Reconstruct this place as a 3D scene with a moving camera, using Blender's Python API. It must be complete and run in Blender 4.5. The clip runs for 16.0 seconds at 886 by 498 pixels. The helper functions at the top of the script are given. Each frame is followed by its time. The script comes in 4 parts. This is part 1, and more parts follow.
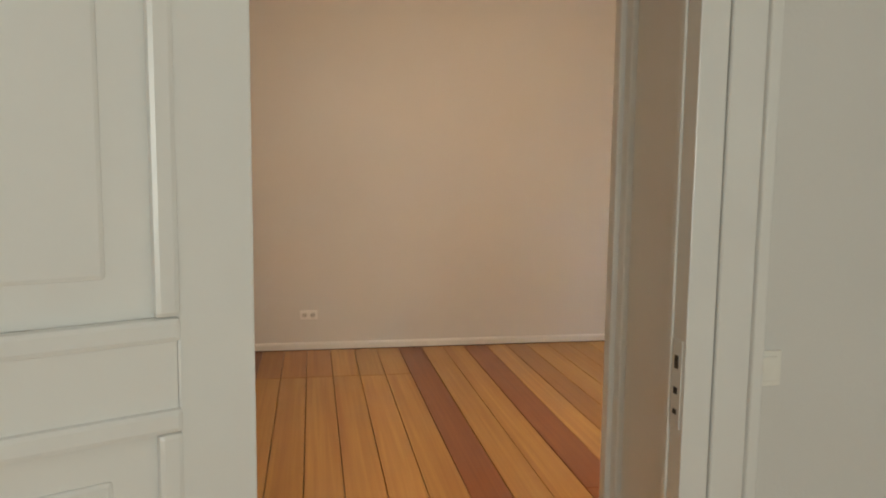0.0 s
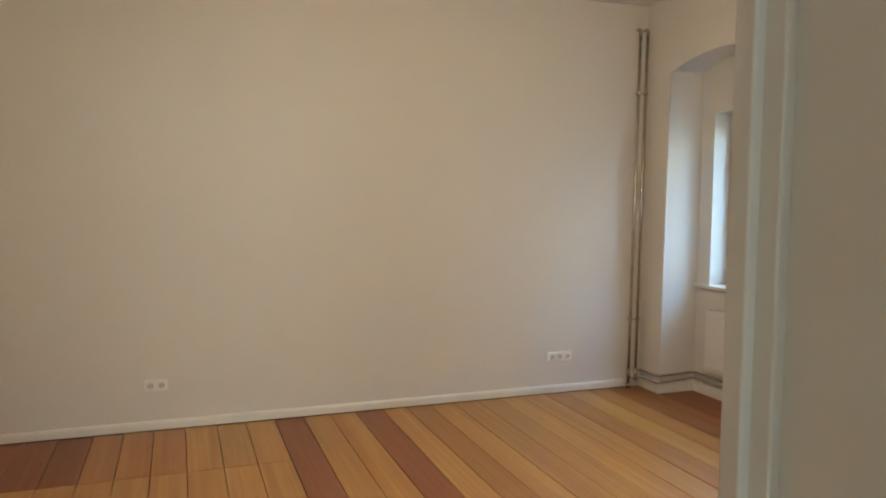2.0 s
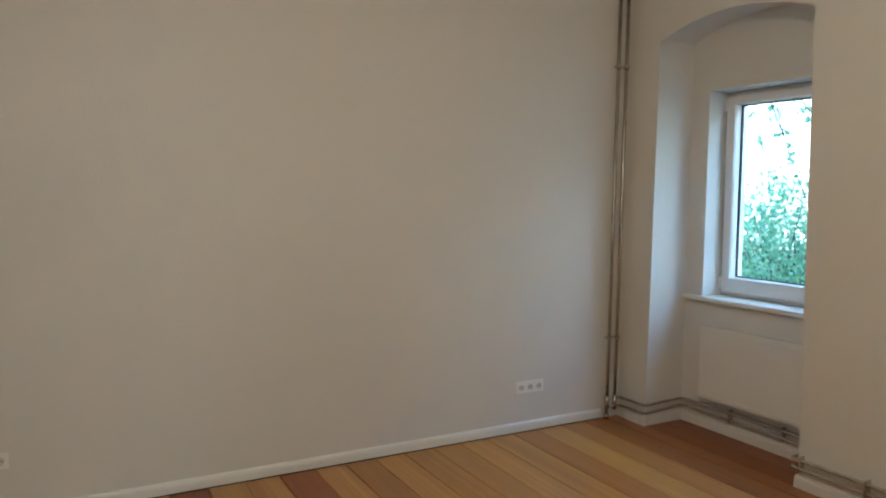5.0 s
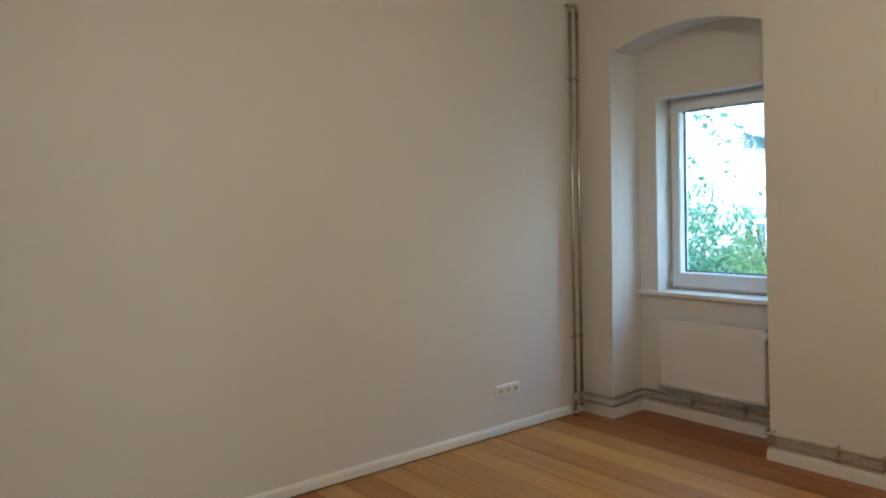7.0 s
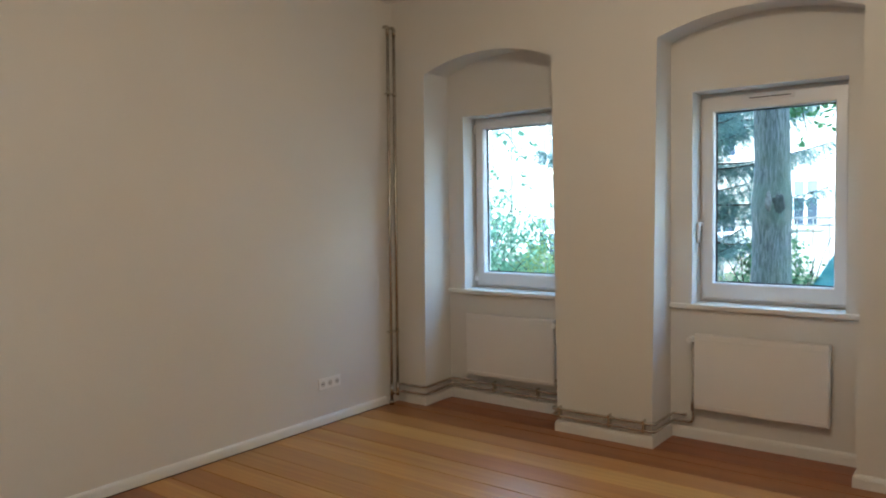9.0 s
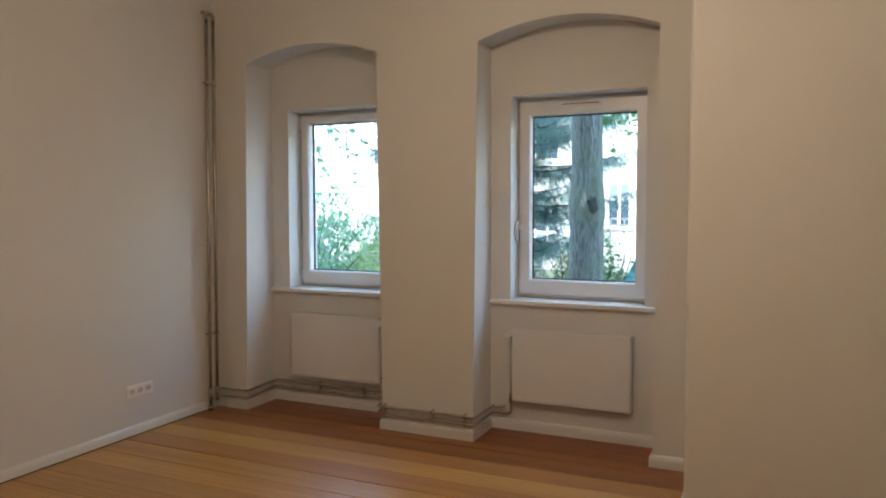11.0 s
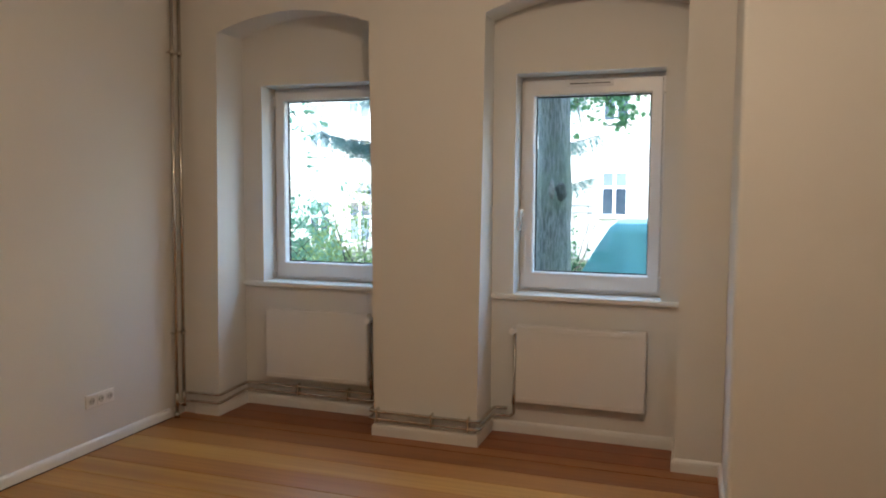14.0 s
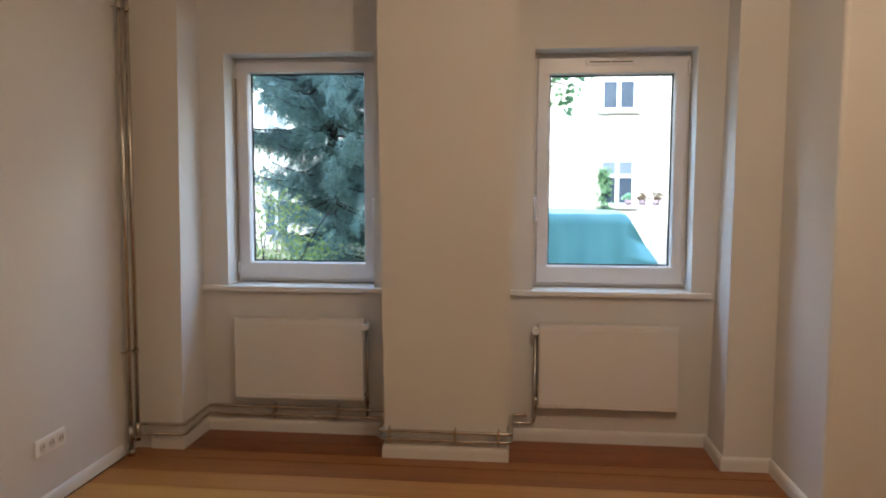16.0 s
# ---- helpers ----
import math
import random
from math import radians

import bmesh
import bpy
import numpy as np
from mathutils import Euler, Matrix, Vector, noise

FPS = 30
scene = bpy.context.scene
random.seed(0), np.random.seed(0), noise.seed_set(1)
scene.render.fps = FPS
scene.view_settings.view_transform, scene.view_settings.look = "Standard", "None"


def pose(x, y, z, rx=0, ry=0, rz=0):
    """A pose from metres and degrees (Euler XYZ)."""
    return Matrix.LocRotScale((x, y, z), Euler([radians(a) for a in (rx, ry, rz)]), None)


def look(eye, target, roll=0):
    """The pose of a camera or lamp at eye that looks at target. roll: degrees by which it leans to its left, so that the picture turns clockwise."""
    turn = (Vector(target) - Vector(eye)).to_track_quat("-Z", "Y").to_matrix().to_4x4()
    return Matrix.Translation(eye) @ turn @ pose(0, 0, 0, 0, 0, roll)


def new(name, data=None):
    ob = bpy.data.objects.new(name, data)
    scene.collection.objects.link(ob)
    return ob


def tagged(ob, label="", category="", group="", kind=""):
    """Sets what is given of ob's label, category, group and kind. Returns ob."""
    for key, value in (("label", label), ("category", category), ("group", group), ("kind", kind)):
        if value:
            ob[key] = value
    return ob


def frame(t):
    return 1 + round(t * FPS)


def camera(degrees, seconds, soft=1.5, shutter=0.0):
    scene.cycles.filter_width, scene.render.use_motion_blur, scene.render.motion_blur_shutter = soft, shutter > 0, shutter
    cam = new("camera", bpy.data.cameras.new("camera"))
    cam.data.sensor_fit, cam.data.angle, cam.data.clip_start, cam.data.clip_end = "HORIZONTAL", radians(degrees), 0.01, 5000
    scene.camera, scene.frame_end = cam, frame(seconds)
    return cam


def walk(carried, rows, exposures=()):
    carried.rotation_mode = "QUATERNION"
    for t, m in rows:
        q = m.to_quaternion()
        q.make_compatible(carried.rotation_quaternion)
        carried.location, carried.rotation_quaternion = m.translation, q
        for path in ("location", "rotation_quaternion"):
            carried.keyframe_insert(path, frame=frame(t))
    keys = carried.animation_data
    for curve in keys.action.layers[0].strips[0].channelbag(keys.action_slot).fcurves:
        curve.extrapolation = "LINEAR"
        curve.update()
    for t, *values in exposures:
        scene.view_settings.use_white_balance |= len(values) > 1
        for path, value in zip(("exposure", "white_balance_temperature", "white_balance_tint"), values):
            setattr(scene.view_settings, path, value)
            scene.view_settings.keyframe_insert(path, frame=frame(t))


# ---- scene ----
cam = camera(62.4, 16.0, soft=2.0)
# seconds, eye, yaw, pitch, roll
ROWS = [
    (0, 0.063, 0.034, 1.585, -10.18, -6.09, 0.64),
    (0.5, 0.044, 0.321, 1.583, -11.62, -4.57, -0.04),
    (1, 0.079, 0.561, 1.595, -13.08, -3.56, -0.81),
    (1.5, 0.144, 0.828, 1.590, -15.48, -4.12, 0.32),
    (2, 0.184, 1.169, 1.625, -19.95, -4.15, 0.50),
    (2.5, 0.216, 1.399, 1.611, -22.40, -4.49, 0.27),
    (3, 0.443, 1.577, 1.625, -21.00, -4.23, -0.62),
    (3.5, 0.442, 1.733, 1.649, -21.54, -4.52, -0.26),
    (4, 0.413, 1.981, 1.639, -24.09, -4.43, 0.57),
    (6.5, -0.063, 2.785, 1.613, -34.35, -4.18, -1.56),
    (7, -0.258, 2.765, 1.601, -37.83, -3.47, -1.90),
    (7.5, -0.367, 2.736, 1.600, -41.32, -3.93, -1.91),
    (8, -0.506, 2.666, 1.584, -43.99, -4.16, -2.22),
    (8.5, -0.586, 2.655, 1.590, -47.99, -4.28, -1.89),
    (9, -0.595, 2.548, 1.569, -52.72, -3.10, -0.90),
    (9.5, -0.545, 2.486, 1.554, -57.84, -1.97, -0.92),
    (10, -0.522, 2.492, 1.556, -62.81, -2.35, -0.80),
    (12.5, -0.510, 2.517, 1.572, -67.32, -3.95, 0.03),
    (13, -0.509, 2.653, 1.560, -69.25, -4.26, -0.00),
    (13.5, -0.436, 2.849, 1.547, -69.66, -4.60, 0.48),
    (14, -0.311, 3.084, 1.567, -71.08, -4.45, 0.30),
    (14.5, -0.266, 3.359, 1.549, -74.64, -5.04, 0.30),
    (15, -0.267, 3.675, 1.559, -76.67, -6.06, 1.63),
    (15.5, -0.146, 3.937, 1.520, -79.20, -5.45, -0.48),
    (16, -0.041, 4.265, 1.531, -84.15, -4.98, 0.13),
]
# seconds, stops, kelvin, tint
EXPOSURES = [(0.0, 2.96, 6600, 11), (1.0, 3.02, 6350, 6), (2.0, 3.1, 5900, 3), (3.5, 2.74, 5350, 0), (7.0, 2.68, 5550, 1), (9.0, 2.58, 5700, 3), (10.5, 2.46, 6100, 8), (14.5, 2.40, 6250, 10), (16.0, 2.46, 6550, 14)]
walk(cam, [(t, pose(x, y, z, 90 + pitch, 0, yaw) @ pose(0, 0, 0, 0, 0, roll)) for t, x, y, z, yaw, pitch, roll in ROWS], EXPOSURES)

# ---- world, sun ----
SUN_ELEVATION, SUN_HEADING = 38.0, 285.0   # heading: degrees clockwise from +y that the sun stands at
world = bpy.data.worlds.new("world")
scene.world = world
world.use_nodes = True
sky = world.node_tree.nodes.new("ShaderNodeTexSky")
sky.sky_type, sky.sun_disc = "NISHITA", False
sky.sun_elevation, sky.sun_rotation = radians(SUN_ELEVATION), radians(SUN_HEADING)
background = world.node_tree.nodes["Background"]
background.inputs["Strength"].default_value = 0.42
world.node_tree.links.new(sky.outputs[0], background.inputs[0])
sun = new("sun", bpy.data.lights.new("sun", "SUN"))
sun.data.energy, sun.data.angle, sun.data.color = 0.5, radians(12), (1.0, 0.95, 0.88)
sun_way = Vector((math.sin(radians(SUN_HEADING)) * math.cos(radians(SUN_ELEVATION)), math.cos(radians(SUN_HEADING)) * math.cos(radians(SUN_ELEVATION)), math.sin(radians(SUN_ELEVATION))))
sun.matrix_world = look(sun_way * 60, (0, 0, 0))


def area_lamp(name, place, target, wide, high, watts, colour):
    ob = new(name, bpy.data.lights.new(name, "AREA"))
    ob.data.shape, ob.data.size, ob.data.size_y = "RECTANGLE", wide, high
    ob.data.energy, ob.data.color = watts, colour
    ob.matrix_world = look(place, target)
    return ob


# added area lamps outside the two room windows stand in for sky light
for middle in (5.58, 3.72):
    area_lamp("window_sky_fill", (5.30, middle, 3.02), (4.10, middle, 1.05), 1.84, 1.1, 4.5, (0.55, 0.78, 1.0))
# lamp added behind the camera's start to brighten the hall; its window is invented
area_lamp("hall_fill", (0.4, -3.74, 1.75), (0.3, 0, 1.4), 1.1, 1.5, 7.2, (0.93, 1.0, 0.93))
# the bare bulb that hangs in the room
bulb = new("bulb_light", bpy.data.lights.new("bulb_light", "POINT"))
bulb.data.energy, bulb.data.color, bulb.data.shadow_soft_size = 8.2, (1.0, 0.73, 0.49), 0.05
bulb.location = (1.5, 3.6, 2.72)

# ---- materials ----


def material(name, colour, rough=0.5, metal=0.0, dark=None, scale=3.0, amount=0.5, bump=0.0, bump_scale=60.0, spec=0.5, detail=4.0, coat=0.0):
    """A surface with two scales of variation: broad patches between two colours, and fine relief."""
    m = bpy.data.materials.new(name)
    m.use_nodes = True
    tree, bsdf = m.node_tree, m.node_tree.nodes["Principled BSDF"]
    bsdf.inputs["Roughness"].default_value, bsdf.inputs["Metallic"].default_value = rough, metal
    bsdf.inputs["Specular IOR Level"].default_value = spec
    bsdf.inputs["Coat Weight"].default_value = coat
    bsdf.inputs["Base Color"].default_value = (*colour, 1)
    where = tree.nodes.new("ShaderNodeTexCoord")
    if dark is not None:
        broad = tree.nodes.new("ShaderNodeTexNoise")
        broad.inputs["Scale"].default_value, broad.inputs["Detail"].default_value = scale, detail
        tree.links.new(where.outputs["Object"], broad.inputs["Vector"])
        ramp = tree.nodes.new("ShaderNodeValToRGB")
        ramp.color_ramp.elements[0].position, ramp.color_ramp.elements[1].position = 0.5 - amount / 2, 0.5 + amount / 2
        ramp.color_ramp.elements[0].color, ramp.color_ramp.elements[1].color = (*dark, 1), (*colour, 1)
        tree.links.new(broad.outputs[0], ramp.inputs[0])
        tree.links.new(ramp.outputs[0], bsdf.inputs["Base Color"])
    if bump:
        fine = tree.nodes.new("ShaderNodeTexNoise")
        fine.inputs["Scale"].default_value, fine.inputs["Detail"].default_value = bump_scale, 6.0
        tree.links.new(where.outputs["Object"], fine.inputs["Vector"])
        relief = tree.nodes.new("ShaderNodeBump")
        relief.inputs["Strength"].default_value, relief.inputs["Distance"].default_value = bump, 0.01
        tree.links.new(fine.outputs[0], relief.inputs["Height"])
        tree.links.new(relief.outputs[0], bsdf.inputs["Normal"])
    return m


WALL = material("white_wall_paint", (0.745, 0.735, 0.705), 0.75, dark=(0.715, 0.705, 0.67), scale=1.3, amount=0.7, bump=0.12, bump_scale=90, spec=0.3)
CEILING = material("white_ceiling_paint", (0.82, 0.82, 0.81), 0.85, dark=(0.79, 0.79, 0.78), scale=1.1, bump=0.1, bump_scale=70, spec=0.3)
GLOSS = material("white_gloss_lacquer", (0.82, 0.82, 0.79), 0.28, dark=(0.79, 0.785, 0.755), scale=4, bump=0.06, bump_scale=25)
PVC = material("white_window_plastic", (0.80, 0.80, 0.80), 0.3, dark=(0.77, 0.77, 0.77), scale=6, bump=0.02, bump_scale=200)
RADIATOR = material("white_radiator_enamel", (0.80, 0.79, 0.77), 0.32, dark=(0.78, 0.77, 0.75), scale=5, bump=0.02, bump_scale=120)
STEEL = material("bare_steel_pipe", (0.64, 0.61, 0.55), 0.24, 0.92, dark=(0.50, 0.46, 0.40), scale=9, bump=0.05, bump_scale=60)
SOCKET = material("white_socket_plastic", (0.88, 0.87, 0.84), 0.3, dark=(0.86, 0.85, 0.82), scale=20)
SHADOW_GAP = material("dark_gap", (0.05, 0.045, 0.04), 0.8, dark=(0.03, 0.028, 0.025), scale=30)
RUBBER = material("black_rubber_seal", (0.02, 0.02, 0.022), 0.6, dark=(0.03, 0.03, 0.03), scale=30)


def glass_material(name):
    m = bpy.data.materials.new(name)
    m.use_nodes = True
    bsdf = m.node_tree.nodes["Principled BSDF"]
    bsdf.inputs["Base Color"].default_value = (0.90, 0.985, 0.975, 1)
    bsdf.inputs["Roughness"].default_value, bsdf.inputs["IOR"].default_value = 0.0, 1.02
    bsdf.inputs["Transmission Weight"].default_value = 1.0
    return m


GLASS = glass_material("window_glass")


def wood_material(name, light, deep, streak, rough=0.285):
    """Lacquered softwood: rings drawn out along the board, knots' streaks, and a tone of its own for each board."""
    m = bpy.data.materials.new(name)
    m.use_nodes = True
    tree, bsdf = m.node_tree, m.node_tree.nodes["Principled BSDF"]
    link, make = tree.links.new, tree.nodes.new
    where, info = make("ShaderNodeTexCoord"), make("ShaderNodeObjectInfo")
    shift = make("ShaderNodeVectorMath")
    shift.operation = "MULTIPLY_ADD"
    shift.inputs[1].default_value = (1, 1, 1)
    spread = make("ShaderNodeMath")
    spread.operation = "MULTIPLY"
    spread.inputs[1].default_value = 37.0
    link(info.outputs["Random"], spread.inputs[0])
    link(where.outputs["Object"], shift.inputs[0])
    link(spread.outputs[0], shift.inputs[2])

    def noise_of(scale, detail, rough_, distort=0.0):
        mapping = make("ShaderNodeMapping")
        mapping.inputs["Scale"].default_value = scale
        link(shift.outputs[0], mapping.inputs[0])
        n = make("ShaderNodeTexNoise")
        n.inputs["Scale"].default_value, n.inputs["Detail"].default_value, n.inputs["Roughness"].default_value = 1.0, detail, rough_
        n.inputs["Distortion"].default_value = distort
        link(mapping.outputs[0], n.inputs["Vector"])
        return n.outputs[0]

    def ramp_of(source, a, b, low, high):
        r = make("ShaderNodeValToRGB")
        r.color_ramp.elements[0].position, r.color_ramp.elements[1].position = a, b
        r.color_ramp.elements[0].color, r.color_ramp.elements[1].color = low, high
        link(source, r.inputs[0])
        return r.outputs[0]

    def mix_of(kind, factor, a, b):
        x = make("ShaderNodeMix")
        x.data_type, x.blend_type = "RGBA", kind
        if isinstance(factor, float):
            x.inputs[0].default_value = factor
        else:
            link(factor, x.inputs[0])
        for socket, value in ((x.inputs[6], a), (x.inputs[7], b)):
            if isinstance(value, tuple):
                socket.default_value = value
            else:
                link(value, socket)
        return x.outputs[2]

    grain = noise_of((46, 0.8, 10), 5, 0.55, 0.3)
    broad = noise_of((10, 0.28, 3), 3, 0.5, 0.3)
    base = mix_of("MIX", ramp_of(grain, 0.35, 0.7, (0, 0, 0, 1), (1, 1, 1, 1)), (*deep, 1), (*light, 1))
    stain = ramp_of(broad, 0.46, 0.82, (0, 0, 0, 1), (0.8, 0.8, 0.8, 1))
    base = mix_of("MIX", stain, base, (*streak, 1))
    tone = ramp_of(info.outputs["Random"], 0.0, 1.0, (0.84, 0.82, 0.80, 1), (1.06, 1.05, 1.03, 1))
    base = mix_of("MULTIPLY", 1.0, base, tone)
    spots, place = make("ShaderNodeTexVoronoi"), make("ShaderNodeMapping")
    place.inputs["Scale"].default_value = (3.6, 1.15, 0.0)
    link(shift.outputs[0], place.inputs[0])
    link(place.outputs[0], spots.inputs["Vector"])
    spots.inputs["Scale"].default_value = 1.0
    knots = ramp_of(spots.outputs["Distance"], 0.018, 0.05, (0.85, 0.85, 0.85, 1), (0, 0, 0, 1))
    base = mix_of("MIX", knots, base, (streak[0] * 0.45, streak[1] * 0.4, streak[2] * 0.4, 1))
    link(base, bsdf.inputs["Base Color"])
    worn = ramp_of(noise_of((3, 1.2, 3), 4, 0.6), 0.3, 0.75, (rough,) * 3 + (1,), (rough + 0.07,) * 3 + (1,))
    link(worn, bsdf.inputs["Roughness"])
    relief = make("ShaderNodeBump")
    relief.inputs["Strength"].default_value, relief.inputs["Distance"].default_value = 0.05, 0.003
    link(grain, relief.inputs["Height"])
    link(relief.outputs[0], bsdf.inputs["Normal"])
    return m


PINE = wood_material("honey_pine_boards", (0.57, 0.315, 0.088), (0.465, 0.232, 0.060), (0.36, 0.142, 0.036))
PINE_RED = wood_material("reddish_stained_boards", (0.32, 0.108, 0.030), (0.25, 0.076, 0.022), (0.20, 0.057, 0.018))
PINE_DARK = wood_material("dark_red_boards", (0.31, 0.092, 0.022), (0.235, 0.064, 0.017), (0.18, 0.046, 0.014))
PINE_AMBER = wood_material("amber_pine_boards", (0.47, 0.225, 0.058), (0.39, 0.170, 0.042), (0.30, 0.108, 0.029))
PINE_BROWN = wood_material("brownish_pine_boards", (0.41, 0.158, 0.036), (0.32, 0.112, 0.027), (0.23, 0.068, 0.019))



def bark_material(name, ridge, furrow, moss):
    """Furrowed bark: pale ridges drawn out along the trunk, dark clefts, and patches of moss."""
    m = bpy.data.materials.new(name)
    m.use_nodes = True
    tree, bsdf = m.node_tree, m.node_tree.nodes["Principled BSDF"]
    link, make = tree.links.new, tree.nodes.new
    bsdf.inputs["Roughness"].default_value = 0.92
    where, stretch = make("ShaderNodeTexCoord"), make("ShaderNodeMapping")
    stretch.inputs["Scale"].default_value = (1, 1, 0.14)
    link(where.outputs["Object"], stretch.inputs[0])
    cleft, fine, broad = make("ShaderNodeTexNoise"), make("ShaderNodeTexNoise"), make("ShaderNodeTexNoise")
    for node, scale, detail, source in ((cleft, 52, 5, stretch.outputs[0]), (fine, 90, 3, where.outputs["Object"]), (broad, 1.6, 3, where.outputs["Object"])):
        node.inputs["Scale"].default_value, node.inputs["Detail"].default_value = scale, detail
        link(source, node.inputs["Vector"])
    cleft.inputs["Distortion"].default_value = 0.5
    ramp, patch = make("ShaderNodeValToRGB"), make("ShaderNodeValToRGB")
    ramp.color_ramp.elements[0].position, ramp.color_ramp.elements[1].position = 0.36, 0.58
    ramp.color_ramp.elements[0].color, ramp.color_ramp.elements[1].color = (*furrow, 1), (*ridge, 1)
    patch.color_ramp.elements[0].position, patch.color_ramp.elements[1].position = 0.45, 0.7
    patch.color_ramp.elements[0].color, patch.color_ramp.elements[1].color = (0, 0, 0, 1), (0.75, 0.75, 0.75, 1)
    link(cleft.outputs[0], ramp.inputs[0])
    link(broad.outputs[0], patch.inputs[0])
    mixed = make("ShaderNodeMix")
    mixed.data_type = "RGBA"
    link(patch.outputs[0], mixed.inputs[0])
    link(ramp.outputs[0], mixed.inputs[6])
    mixed.inputs[7].default_value = (*moss, 1)
    link(mixed.outputs[2], bsdf.inputs["Base Color"])
    relief, grit = make("ShaderNodeBump"), make("ShaderNodeBump")
    relief.inputs["Strength"].default_value, relief.inputs["Distance"].default_value = 1.0, 0.03
    grit.inputs["Strength"].default_value, grit.inputs["Distance"].default_value = 0.5, 0.006
    link(cleft.outputs[0], relief.inputs["Height"])
    link(fine.outputs[0], grit.inputs["Height"])
    link(relief.outputs[0], grit.inputs["Normal"])
    link(grit.outputs[0], bsdf.inputs["Normal"])
    return m


# ---- building blocks ----


def box(bm, x0, x1, y0, y1, z0, z1):
    """A closed box. Returns its faces by side: -x, +x, -y, +y, -z, +z."""
    v = [bm.verts.new((x, y, z)) for x in (x0, x1) for y in (y0, y1) for z in (z0, z1)]
    sides = ((0, 1, 3, 2), (4, 6, 7, 5), (0, 4, 5, 1), (2, 3, 7, 6), (0, 2, 6, 4), (1, 5, 7, 3))
    return [bm.faces.new([v[i] for i in s]) for s in sides]


def soften(bm, width, segments=2):
    bm.normal_update()
    edges = [e for e in bm.edges if len(e.link_faces) == 2 and e.calc_face_angle(0) > 0.6]
    bmesh.ops.bevel(bm, geom=edges, offset=width, segments=segments, profile=0.6, affect="EDGES", clamp_overlap=True)


def part(name, bm, mat, parent=None, label="", smooth=False):
    bmesh.ops.recalc_face_normals(bm, faces=bm.faces)
    mesh = bpy.data.meshes.new(name)
    if smooth:
        for face in bm.faces:
            face.smooth = True
    bm.to_mesh(mesh)
    bm.free()
    mesh.materials.append(mat)
    ob = new(name, mesh)
    if parent is not None:
        ob.parent = parent
    if label:
        ob["label"] = label
    return ob


def box_part(name, sides, mat, parent=None, bevel=0.0, label="", segments=2):
    bm = bmesh.new()
    box(bm, *sides)
    if bevel:
        soften(bm, bevel, segments)
    return part(name, bm, mat, parent, label)


def prism(outline, along, low, high):
    """A closed outline drawn out along x, y or z. Outline points are in the other two axes, in order."""
    bm = bmesh.new()

    def place(a, b, c):
        return {"x": (c, a, b), "y": (a, c, b), "z": (a, b, c)}[along]

    first = [bm.verts.new(place(a, b, low)) for a, b in outline]
    last = [bm.verts.new(place(a, b, high)) for a, b in outline]
    n = len(outline)
    bm.faces.new(first)
    bm.faces.new(last[::-1])
    for i in range(n):
        bm.faces.new((first[i], first[(i + 1) % n], last[(i + 1) % n], last[i]))
    return bm


def tube(bm, points, radius, sides=12):
    """A round pipe along a line of points, with mitred bends and closed ends."""
    points = [Vector(p) for p in points]
    rings, across = [], None
    for i, p in enumerate(points):
        a = (p - points[i - 1]).normalized() if i else None
        b = (points[i + 1] - p).normalized() if i + 1 < len(points) else None
        way = ((a or b) + (b or a)).normalized()
        if across is None:
            across = way.orthogonal().normalized()
        across = (across - way * across.dot(way)).normalized()
        up = way.cross(across)
        stretch = 1 / max(0.5, way.dot(b or a))
        # the ring is widened in the bend's plane only
        flat = ((b or a) - (a or b))
        flat = flat.normalized() if flat.length > 1e-6 else None
        ring = []
        for k in range(sides):
            angle = 2 * math.pi * k / sides
            o = across * math.cos(angle) * radius + up * math.sin(angle) * radius
            if flat:
                o += flat * o.dot(flat) * (stretch - 1)
            ring.append(bm.verts.new(p + o))
        rings.append(ring)
    for r, s in zip(rings, rings[1:]):
        for k in range(sides):
            bm.faces.new((r[k], r[(k + 1) % sides], s[(k + 1) % sides], s[k]))
    bm.faces.new(rings[0][::-1])
    bm.faces.new(rings[-1])


def bent(points, radius=0.04, steps=4):
    """The same line with its corners rounded."""
    points = [Vector(p) for p in points]
    out = [points[0]]
    for a, b, c in zip(points, points[1:], points[2:]):
        r = min(radius, (a - b).length / 2, (c - b).length / 2)
        p, q = b + (a - b).normalized() * r, b + (c - b).normalized() * r
        for k in range(steps + 1):
            s = k / steps
            out.append(p.lerp(b, s).lerp(b.lerp(q, s), s))
    out.append(points[-1])
    return out


def empty(name, place, label="", category="", group="", kind=""):
    ob = new(name)
    ob.location = place
    ob.empty_display_size = 0.1
    return tagged(ob, label, category, group, kind)


def under(ob, parent):
    """Makes ob, built in world coordinates, a piece of a part that was built so too."""
    ob.parent = parent
    return ob


def hang(ob, parent):
    """Makes ob, built in world coordinates, a part of parent, where it stands."""
    ob.parent = parent
    ob.matrix_parent_inverse = Matrix.Translation(parent.location).inverted()
    return ob


# ---- the plan ----
NORTH, EAST, SOUTH, WEST, HEIGHT = 6.475, 3.93, 1.985, -1.8, 3.22
BACK = 4.285           # the niches' back wall
OUTER = 4.67           # the facade's outside
NICHES = ((4.995, 6.195), (3.15, 4.32))      # y of the two window niches
SPRING, CROWN = 2.65, 2.77
WINDOWS = ((5.125, 6.04), (3.263, 4.176))    # y of the two window openings
SILL, HEAD = 0.905, 2.315
BLOCK_X, BLOCK_Y = 3.27, 2.90
DOOR = (-0.188, 0.925, 2.3)                   # x, x, height
HALL_FACE = 1.50
HALL_WEST, HALL_EAST, HALL_SOUTH = -0.95, 2.6, -3.8


